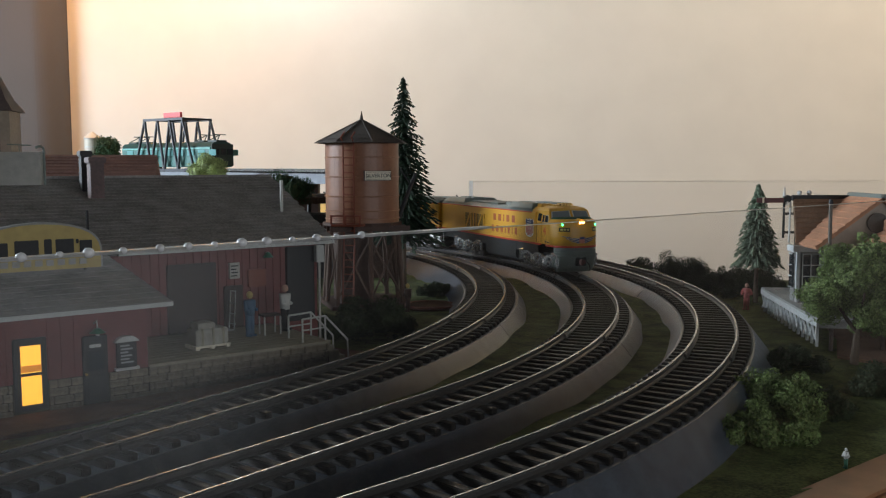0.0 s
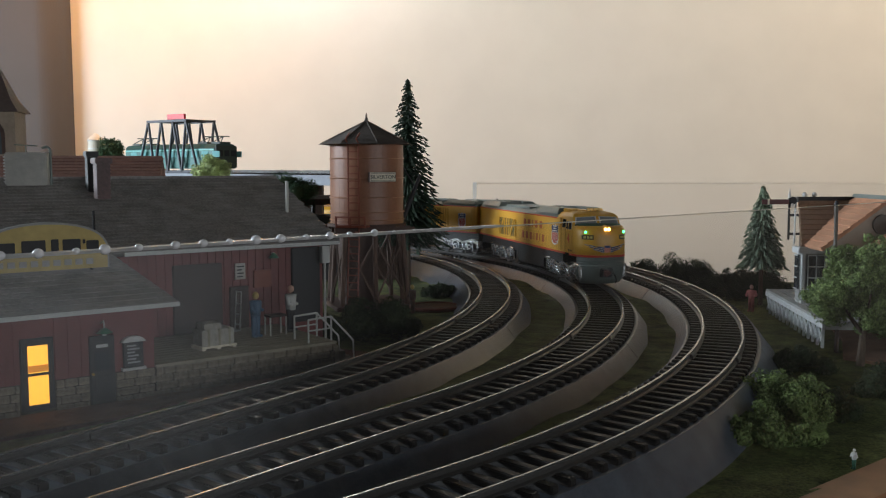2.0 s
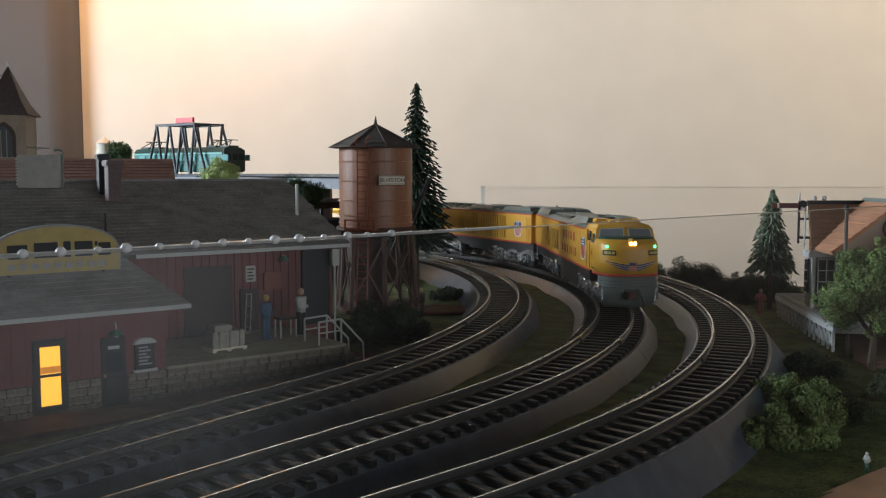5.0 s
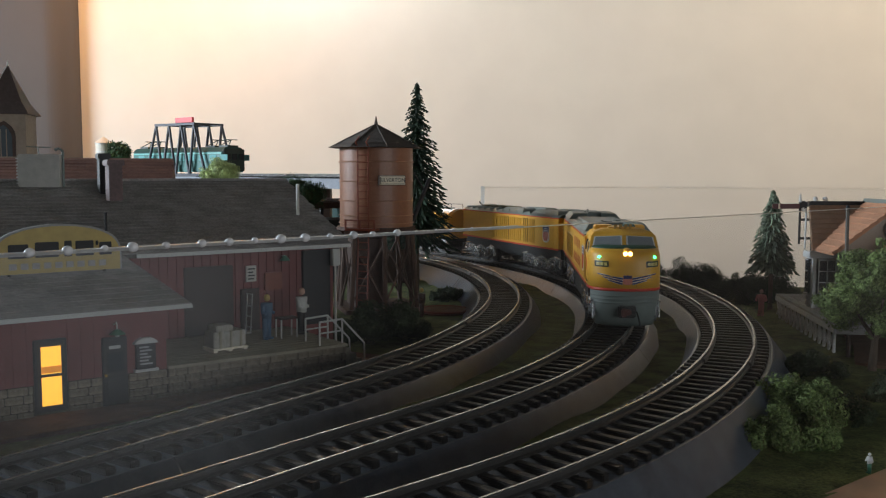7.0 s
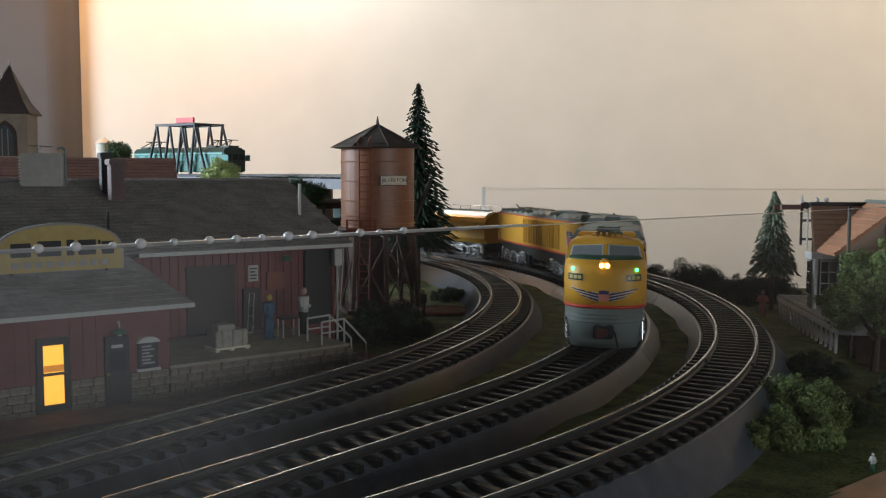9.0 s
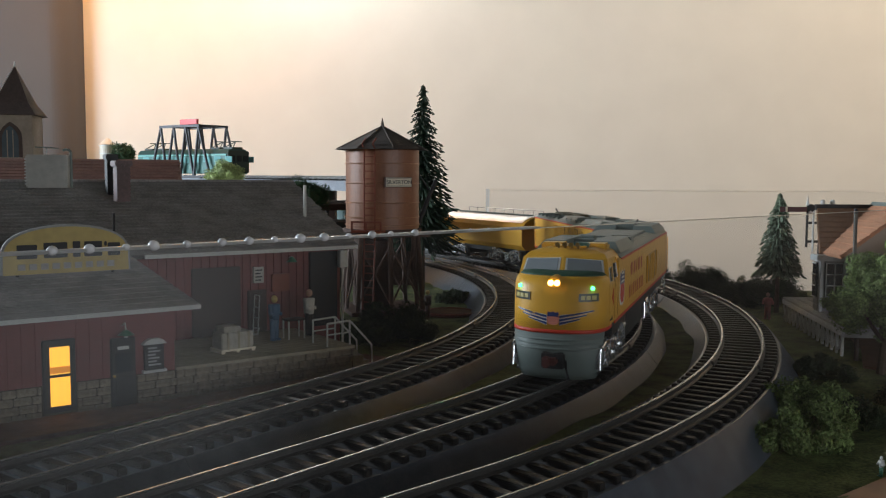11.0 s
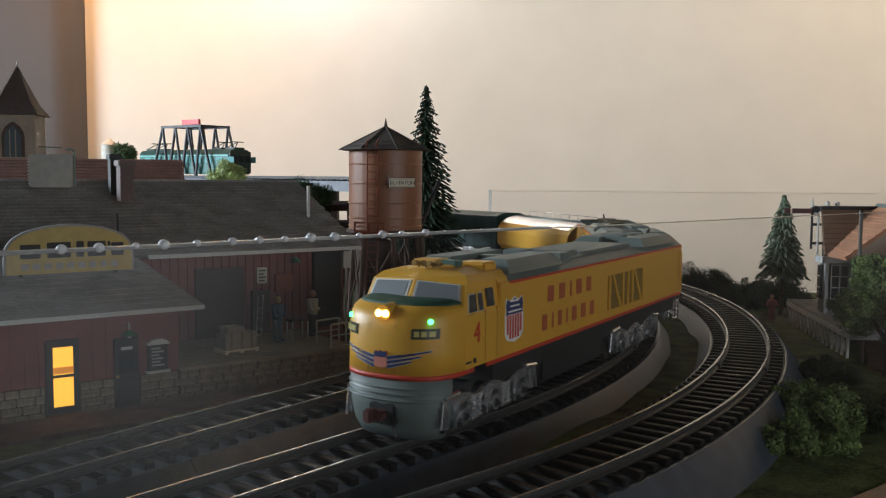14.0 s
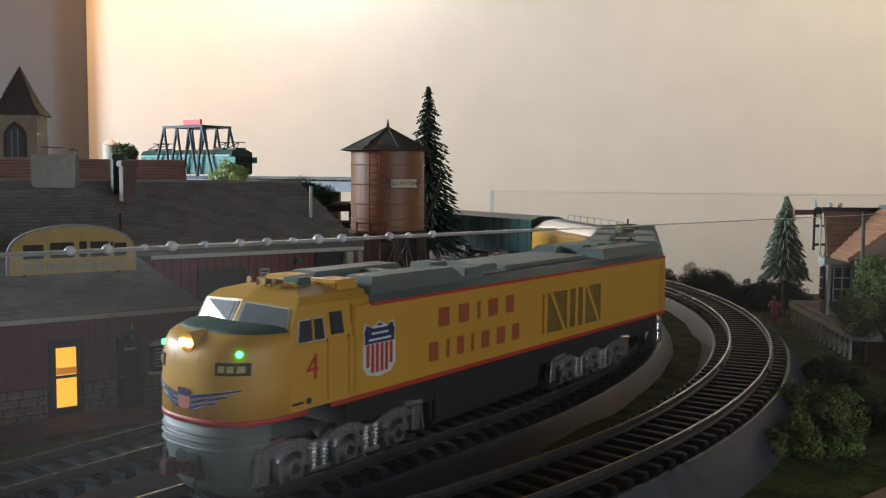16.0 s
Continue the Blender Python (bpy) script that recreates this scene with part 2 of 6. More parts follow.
# ---- room ----
tagged(mesh_ob("wall_north", B(-0.685, 1.70, -0.95, 2.2, 1.76, 1.5), M_WALL), "cream painted wall washed by a lamp", "wall", kind="structure")
# the return wall's shade is coloured in
tagged(mesh_ob("wall_north_return", B(-2.0, 1.65, -0.95, -0.730, 1.76, 1.5), M_RET), "return wall, its shade put into the dark colour", "wall", kind="structure")
# unseen closing walls; the east one is dark to stop warm reflections
tagged(mesh_ob("wall_east", B(2.2, -2.2, -0.95, 2.26, 1.76, 1.5), M_SIDE), "unseen side wall in the shaded wall tone", "wall", kind="structure")
tagged(mesh_ob("wall_west", B(-2.06, -2.2, -0.95, -2.0, 1.76, 1.5), M_SIDE), "unseen side wall in the shaded wall tone", "wall", kind="structure")
tagged(mesh_ob("wall_south", B(-2.06, -2.26, -0.95, 2.26, -2.2, 1.5), M_SIDE), "unseen rear wall in the shaded wall tone", "wall", kind="structure")
tagged(mesh_ob("ceiling", B(-2.06, -2.26, 1.5, 2.26, 1.76, 1.55), M_CEIL), "plain off-white ceiling", "ceiling", kind="structure")
# out-of-view panel, added so the wall lamps leave the foreground dark
tagged(mesh_ob("light_baffle", B(-2.0, -2.2, 0.60, 2.2, 1.22, 0.64), M_BAFFLE), "unseen dark panel added to keep lamp light off the layout", "ceiling", kind="structure")
tagged(mesh_ob("floor", B(-2.06, -2.26, -1.0, 2.26, 1.76, -0.95), M_CARPET), "dark brown room floor", "floor", kind="structure")


# rounded corner in the dark return tone, for its soft shade
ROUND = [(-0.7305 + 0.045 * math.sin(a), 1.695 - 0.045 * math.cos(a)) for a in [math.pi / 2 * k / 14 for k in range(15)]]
tagged(mesh_ob("trim_corner", PR([(-0.729, 1.70)] + ROUND + [(-0.6855, 1.70)], "z", -0.95, 1.5), M_RET), "rounded wall corner with its shade put into the dark colour", "wall", kind="structure")


# ---- layout board ----
def front(x):
    return 0.807 * x + 0.166


def back(x):
    """The rear edge of the board: straight behind the raised line, then round the outer track."""
    if x < -0.10:
        return 1.45
    arc = 0.5581 + math.sqrt(max(0.0, 0.515 ** 2 - (x + 0.333) ** 2))
    return max(arc, 0.715 - 0.25 * (x - 0.13)) if x > 0.11 else arc


# centre, radius, the turn at which the front straight begins, and at which a second, tighter bend takes over behind
TRACKS = [(-0.4574, 0.5835, 0.4873, -0.604, 0.40, 0.37), (-0.3687, 0.5656, 0.4603, -0.674, 0.62, 0.43), (-0.3330, 0.5581, 0.4807, -0.8046, 1.0, 0.46)]
GAUGE = 0.0165


def line(i, s):
    """The place and the heading on the centre line of a track, s metres past its rightmost point."""
    cx, cy, r, a0, a1, r2 = TRACKS[i]
    a = min(max(s / r, a0), a1)
    p, u = Vector((cx + r * math.cos(a), cy + r * math.sin(a), 0)), Vector((-math.sin(a), math.cos(a), 0))
    if s <= a1 * r:
        return p + u * (s - a * r), u
    b = a1 + (s - a1 * r) / r2
    hub = Vector((cx + (r - r2) * math.cos(a1), cy + (r - r2) * math.sin(a1), 0))
    return hub + r2 * Vector((math.cos(b), math.sin(b), 0)), Vector((-math.sin(b), math.cos(b), 0))


NEAR = [np.array([line(i, -0.70 + 0.012 * k)[0].to_tuple()[:2] for k in range(130)]) for i in range(3)]


def berm(x, y):
    """How far a point lies between two neighbouring tracks, where the ground mat is built up."""
    d = sorted(float(np.min(np.hypot(q[:, 0] - x, q[:, 1] - y))) for q in NEAR)
    return max(0.0, min(1.0, (0.100 - d[0] - d[1]) / 0.02))


def ground():
    bm = bmesh.new()
    n, grid = 200, {}
    for i in range(n + 1):
        for j in range(n + 1):
            x = -1.1 + 1.66 * i / n
            y0, y1 = front(x), max(front(x) + 0.02, back(x))
            y = y0 + (y1 - y0) * j / n
            z = GZ + 0.0016 * noise.noise(Vector((x * 25, y * 25, 0)))
            k = max(0, min(1, (x - 0.185) / 0.03)) * max(0, min(1, (y - 0.50) / 0.08))
            z += 0.004 * k + 0.0052 * berm(x, y)
            grid[i, j] = bm.verts.new((x, y, z))
    for i in range(n):
        for j in range(n):
            bm.faces.new((grid[i, j], grid[i + 1, j], grid[i + 1, j + 1], grid[i, j + 1]))
    tagged(mesh_ob("ground", bm, M_GRASS, smooth=True), "dark olive scatter-grass ground of the model layout", "ground", kind="structure")
    bm = bmesh.new()
    pts = [(-1.1, front(-1.1) - 0.012), (0.56, front(0.56) - 0.012)] + [(0.56 - 0.02 * k, max(front(0.56 - 0.02 * k) + 0.02, back(0.56 - 0.02 * k))) for k in range(33)] + [(-0.11, 1.46), (-1.1, 1.46)]
    prism(bm, pts, "z", -0.10, GZ - 0.006)
    tagged(mesh_ob("layout_table", bm, M_WOOD), "wooden table board under the model layout", "table", kind="structure")
    d = Vector((1, 0.807, 0)).normalized()
    nrm = Vector((0.807, -1, 0)).normalized()
    ang = math.degrees(math.atan2(d.y, d.x))
    rim = mesh_ob("edge_moulding", B(-0.9, -0.014, -0.012, 0.9, 0.003, 0.0062, 0.0012), M_WOOD)
    rim.matrix_world = Matrix.Translation((0, 0.166, GZ - 0.006)) @ pose(0, 0, 0, 0, 0, ang)
    tagged(rim, "varnished brown wooden edge strip of the layout board", "edge strip", kind="structure")
    return ang


ANG = ground()

# ---- tracks ----
def sweep(i, s0, s1, profile, step=0.012):
    """A closed profile of (sideways, z) drawn along a track."""
    bm = bmesh.new()
    n = max(2, int((s1 - s0) / step))
    rings = []
    for k in range(n + 1):
        p, u = line(i, s0 + (s1 - s0) * k / n)
        side = Vector((u.y, -u.x, 0))
        rings.append([bm.verts.new(p + side * x + Vector((0, 0, z))) for x, z in profile])
    m = len(profile)
    for a, b in zip(rings, rings[1:]):
        for k in range(m):
            bm.faces.new((a[k], a[(k + 1) % m], b[(k + 1) % m], b[k]))
    bm.faces.new(rings[0]), bm.faces.new(rings[-1])
    return bm


BED = [(-0.0265, GZ - 0.001), (-0.0172, -0.0050), (-0.0166, -0.0043), (-0.0156, -0.0043), (-0.0153, -0.0052), (0.0153, -0.0052), (0.0156, -0.0043), (0.0166, -0.0043), (0.0172, -0.0050), (0.0265, GZ - 0.001)]


def rail_web(x):
    return [(x - 0.0009, -0.0028), (x + 0.0009, -0.0028), (x + 0.0009, -0.0024), (x + 0.00022, -0.0019), (x + 0.00022, -0.0005), (x - 0.00022, -0.0005), (x - 0.00022, -0.0019), (x - 0.0009, -0.0024)]


def rail_head(x):
    return [(x - 0.00045, -0.0006), (x + 0.00045, -0.0006), (x + 0.00050, -0.00015), (x + 0.0003, 0.0), (x - 0.0003, 0.0), (x - 0.00050, -0.00015)]


M_WEB = mat("toned_rail_side", (0.075, 0.07, 0.066), 0.45, 0.5, var=0.2, scale=700, bump=0.1)
TIE_ME = None


def track(i, s0, s1, joints):
    global TIE_ME
    root = thing("track", Matrix(), "curved model railway track on grey plastic roadbed", "track", "concentric railway tracks", "structure")
    cuts = [s0] + joints + [s1]
    for a, b in zip(cuts, cuts[1:]):
        part("roadbed", sweep(i, a + 0.0003, b - 0.0003, BED), M_BED, root, "grey moulded plastic roadbed with sloping shoulders")
    for x in (-GAUGE / 2 - 0.0006, GAUGE / 2 + 0.0006):
        rl = part("rail", sweep(i, s0, s1, rail_web(x), 0.008), M_WEB, root, "nickel silver rail with a toned web")
        part("rail_head", sweep(i, s0, s1, rail_head(x), 0.008), M_RAIL, rl, "shiny rail head")
    for q in joints:
        for x in (-GAUGE / 2 - 0.0006, GAUGE / 2 + 0.0006):
            part("rail_joiner", sweep(i, q - 0.0045, q + 0.0045, [(x - 0.0015, -0.0028), (x + 0.0015, -0.0028), (x + 0.0015, -0.0016), (x + 0.0009, -0.0008), (x - 0.0009, -0.0008), (x - 0.0015, -0.0016)], 0.004), M_WEB, root)
    if TIE_ME is None:
        o = part("tie", B(-0.0150, -0.00145, -0.0048, 0.0150, 0.00145, -0.0026, 0.0003), M_TIE, root)
        TIE_ME = o.data
        bpy.data.objects.remove(o)
    n = int((s1 - s0) / 0.0072)
    for k in range(n):
        p, u = line(i, s0 + (k + 0.5) * (s1 - s0) / n)
        t = new("tie", TIE_ME)
        t.parent = root
        t.matrix_local = Matrix.Translation(p) @ pose(0, 0, 0, 0, 0, math.degrees(math.atan2(u.y, u.x)) - 90)


track(0, -0.62, 0.75, [-0.36, -0.13, 0.10, 0.33, 0.56])
track(1, -0.66, 0.85, [-0.42, -0.16, 0.07, 0.30, 0.54])
track(2, -0.66, 0.80, [-0.43, -0.20, 0.03, 0.20, 0.44, 0.64])


# ---- train ----
def spot(bm, pts, lift, place):
    """A thin raised marking: the outline pts put on a surface by place(a, b) -> point, normal."""
    lo, hi = [], []
    for a, b in pts:
        p, n = place(a, b)
        lo.append(bm.verts.new(p - n * 0.0004))
        hi.append(bm.verts.new(p + n * lift))
    bm.faces.new(hi), bm.faces.new(list(reversed(lo)))
    k = len(pts)
    for i in range(k):
        bm.faces.new((lo[i], lo[(i + 1) % k], hi[(i + 1) % k], hi[i]))
    return bm


HW = 0.0172


def side(sgn):
    return lambda x, z: (Vector((x, sgn * HW, z)), Vector((0, sgn, 0)))


def sgnpow(v, p):
    return math.copysign(abs(v) ** p, v)


def nose_point(ang, xf, w, z, xb=0.100):
    return Vector((xb + (xf - xb) * max(0.0, math.cos(ang)) ** 0.62, w * sgnpow(math.sin(ang), 0.8), z))


NOSE = [(0.0012, 0.1165, 0.0150), (0.0045, 0.1185, 0.0165), (0.010, 0.1200, 0.0170), (0.0183, 0.1208, HW), (0.0190, 0.1210, HW), (0.026, 0.1209, HW), (0.031, 0.1206, HW), (0.0345, 0.1200, 0.0171),
        (0.0364, 0.1188, 0.0167), (0.0376, 0.1168, 0.0158), (0.0382, 0.1130, 0.0140)]


def nose_at(z):
    for (z0, x0, w0), (z1, x1, w1) in zip(NOSE, NOSE[1:]):
        if z <= z1:
            k = (z - z0) / (z1 - z0)
            return x0 + (x1 - x0) * k, w0 + (w1 - w0) * k
    return NOSE[-1][1:]


def on_nose(y, z):
    xf, w = nose_at(z)
    a = math.asin(max(-1, min(1, sgnpow(y / w, 1 / 0.8))))
    p = nose_point(a, xf, w, z)
    q, r = nose_point(a - 0.03, xf, w, z), nose_point(a + 0.03, xf, w, z)
    t = (r - q).normalized()
    return p, Vector((t.y, -t.x, 0.05)).normalized()


def nose_shell(levels, n=28, xb=0.100, cut=0.100):
    """A shell round the nose, as far back as cut."""
    bm = bmesh.new()
    rings = []
    for z, xf, w in levels:
        far = math.acos(min(1.0, max(0.0, (cut - xb) / (xf - xb))) ** (1 / 0.62))
        ring = [bm.verts.new(nose_point(-far + 2 * far * k / n, xf, w, z, xb)) for k in range(n + 1)]
        rings.append(ring)
    for a, b in zip(rings, rings[1:]):
        for k in range(n):
            bm.faces.new((a[k], a[k + 1], b[k + 1], b[k]))
        bm.faces.new((a[0], b[0], b[n], a[n]))
    bm.faces.new(rings[0]), bm.faces.new(rings[-1])
    return bm


SHIELD = [(0, 1.0), (0.22, 0.9), (0.42, 0.98), (0.5, 0.84), (0.46, 0.7), (0.5, 0.62), (0.5, 0.2), (0.36, 0.06), (0, 0), (-0.36, 0.06), (-0.5, 0.2), (-0.5, 0.62), (-0.46, 0.7), (-0.5, 0.84), (-0.42, 0.98), (-0.22, 0.9)]


def shield(parent, place, x, z, w, h):
    part("shield_rim", spot(bmesh.new(), [(x + a * w, z + b * h) for a, b in SHIELD], 0.00010, place), M_WHITE, parent, "white rim of the shield marking")
    top = [(x + a * w * 0.94, z + 0.03 * h + b * h * 0.94) for a, b in SHIELD if b > 0.61]
    part("shield_field", spot(bmesh.new(), top, 0.00022, place), M_BLUE, parent, "navy upper field of the shield marking")
    for k in range(6):
        a = x + w * (-0.43 + 0.86 * (k + 0.5) / 6)
        c = w * 0.045
        low = 0.09 if 0 < k < 5 else 0.2
        part("shield_stripe", spot(bmesh.new(), [(a - c, z + low * h), (a + c, z + low * h), (a + c, z + 0.6 * h), (a - c, z + 0.6 * h)], 0.00018, place), M_RED, parent)
    for k, b in enumerate((0.9, 0.79, 0.68)):
        g = w * (0.22, 0.25, 0.34)[k]
        part("lettering_bar", spot(bmesh.new(), [(x - g, z + b * h - h * 0.02), (x + g, z + b * h - h * 0.02), (x + g, z + b * h + h * 0.02), (x - g, z + b * h + h * 0.02)], 0.00034, place), M_WHITE, parent)


def lettering(parent, place, rows):
    """Brand lettering drawn as plain bars, one for each character."""
    for z0, z1, x0, x1, widths in rows:
        tot, x = sum(widths) + 0.75 * (len(widths) - 1), x0
        unit = (x1 - x0) / tot
        for w in widths:
            a, b = x, x + w * unit
            m = (b - a) * (0.06 if w > 0.5 else 0.0)
            part("lettering_bar", spot(bmesh.new(), [(a + m, z0), (b - m, z0), (b - m, z1), (a + m, z1)], 0.00012, place), M_LET, parent)
            x = b + 0.75 * unit


M_LET = mat("faded_red_lettering", (0.42, 0.09, 0.03), 0.5, var=0.12, scale=500, bump=0.02)
M_BRASS = mat("brass_horn", (0.33, 0.21, 0.07), 0.45, 1.0, var=0.1, scale=400)
M_RUST = mat("rust_red_coupler", (0.09, 0.025, 0.02), 0.6, var=0.2, scale=800)
M_CLEAR = mat("pale_reflective_windshield", (0.22, 0.24, 0.25), 0.06, var=0.1, scale=200, bump=0.0, spec=1.0)
M_NB = mat("number_board_backing", (0.04, 0.045, 0.02), 0.3, var=0.2, scale=400, bump=0.02)
M_NBL = mat("number_board_lamp", (0.5, 0.42, 0.14), 0.4, var=0.05, bump=0, glow=0.05)


def truck(parent, x, half, wheels):
    """A bogie: plated side frames with arched pedestals, coil springs, axle boxes, brake gear and wheels."""
    tr = part("truck", B(x - half * 0.9, -0.0085, 0.005, x + half * 0.9, 0.0085, 0.0105, 0.0008), M_BLACK, parent, "bogie with chrome-plated side frames")
    for sg in (-1, 1):
        y = sg * 0.0146
        bm = bmesh.new()
        # the upper beam dips between the axles
        top, low = [], []
        for k in range(25):
            u = x - half + 2 * half * k / 24
            near = min(abs(u - wx) for wx in wheels)
            z = 0.0128 - 0.0022 * min(1.0, near / 0.008) ** 1.5
            top.append((u, z)), low.append((u, z - 0.0017))
        prism(bm, top + low[::-1], "y", y - 0.0007, y + 0.0007)
        for wx in wheels:
            for q in (-1, 1):
                prism(bm, [(wx + q * 0.0026, 0.0034), (wx + q * 0.0037, 0.0034), (wx + q * 0.0052, 0.0118), (wx + q * 0.0034, 0.0122)], "y", y - 0.0008, y + 0.0008)
            arc = [(wx + 0.0050 * math.cos(a), 0.0063 + 0.0050 * math.sin(a)) for a in [math.pi * k / 10 for k in range(11)]]
            arc += [(wx + 0.0040 * math.cos(a), 0.0063 + 0.0040 * math.sin(a)) for a in [math.pi * k / 10 for k in range(10, -1, -1)]]
            prism(bm, arc, "y", y - 0.0004, y + sg * 0.0016)
        part("side_frame", bm, M_CHROME, tr, "chrome-plated side frame with arched pedestals")
        for q in (-1, 1):
            bm = bmesh.new()
            box(bm, x + q * half * 0.93 - 0.0016, y - 0.0010, 0.0050, x + q * half * 0.93 + 0.0016, y + 0.0010, 0.0120, 0.0004)
            rod(bm, (x + q * half * 0.72, y + sg * 0.0010, 0.0132), (x + q * half * 0.98, y + sg * 0.0010, 0.0124), 0.0010, n=10)
            rod(bm, (x + q * half * 0.98, y + sg * 0.0010, 0.0124), (x + q * half * 1.02, y + sg * 0.0010, 0.0050), 0.0004, n=6)
            part("brake_gear", bm, M_CHROME, tr, "plated brake cylinder and hanger")
        part("brake_rod", R((x - half * 0.95, y, 0.0036), (x + half * 0.95, y, 0.0036), 0.00045, n=6), M_WHEEL, tr)
        for wx in wheels:
            bx = part("axle_box", R((wx, y + sg * 0.0002, 0.0063), (wx, y + sg * 0.0020, 0.0063), 0.0028, 0.0024, 16), M_CHROME, tr)
            part("axle_cap", R((wx, y + sg * 0.0018, 0.0063), (wx, y + sg * 0.0027, 0.0063), 0.0014, 0.0009, 10), M_WHEEL, bx)
            part("wheel", R((wx, sg * 0.0078, 0.0061), (wx, sg * 0.0105, 0.0061), 0.0061, n=24), M_WHEEL, tr, "dark steel wheel")
        for a, b in zip(wheels, wheels[1:]):
            part("spring_seat", B((a + b) / 2 - 0.0034, y - 0.0008, 0.0036, (a + b) / 2 + 0.0034, y + sg * 0.0010, 0.0046, 0.0002), M_CHROME, tr)
            for k in (-1, 1):
                c = (a + b) / 2 + k * 0.0018
                bm = bmesh.new()
                rod(bm, (c, y, 0.0046), (c, y, 0.0106), 0.0008, n=8)
                for j in range(6):
                    rod(bm, (c, y, 0.0048 + j * 0.0010), (c, y, 0.0053 + j * 0.0010), 0.0013, n=8)
                part("spring", bm, M_CHROME, tr, "plated coil spring")
    return tr


M_WHEEL = mat("dark_steel_wheel", (0.12, 0.12, 0.12), 0.35, 0.8, var=0.2, scale=500)


def wedge(bm, x0, x1, y0, y1, z0, z1, cut=0.004):
    """A roof housing: sloped on the outer side and at both ends."""
    s = 1 if y1 > y0 else -1
    lo = [(x0, y0, z0), (x1, y0, z0), (x1, y1, z0), (x0, y1, z0)]
    hi = [(x0 + cut, y0, z1), (x1 - cut, y0, z1), (x1 - cut, y1 - s * cut * 0.7, z1), (x0 + cut, y1 - s * cut * 0.7, z1)]
    a, b = [bm.verts.new(p) for p in lo], [bm.verts.new(p) for p in hi]
    bm.faces.new(a), bm.faces.new(b)
    for k in range(4):
        bm.faces.new((a[k], a[(k + 1) % 4], b[(k + 1) % 4], b[k]))
    return bm


def roof_shell(x0, x1):
    return PR([(-HW + 0.0001, 0.0415), (-HW * 0.82, 0.0438), (-HW * 0.4, 0.0446), (HW * 0.4, 0.0446), (HW * 0.82, 0.0438), (HW - 0.0001, 0.0415)], "x", x0, x1)


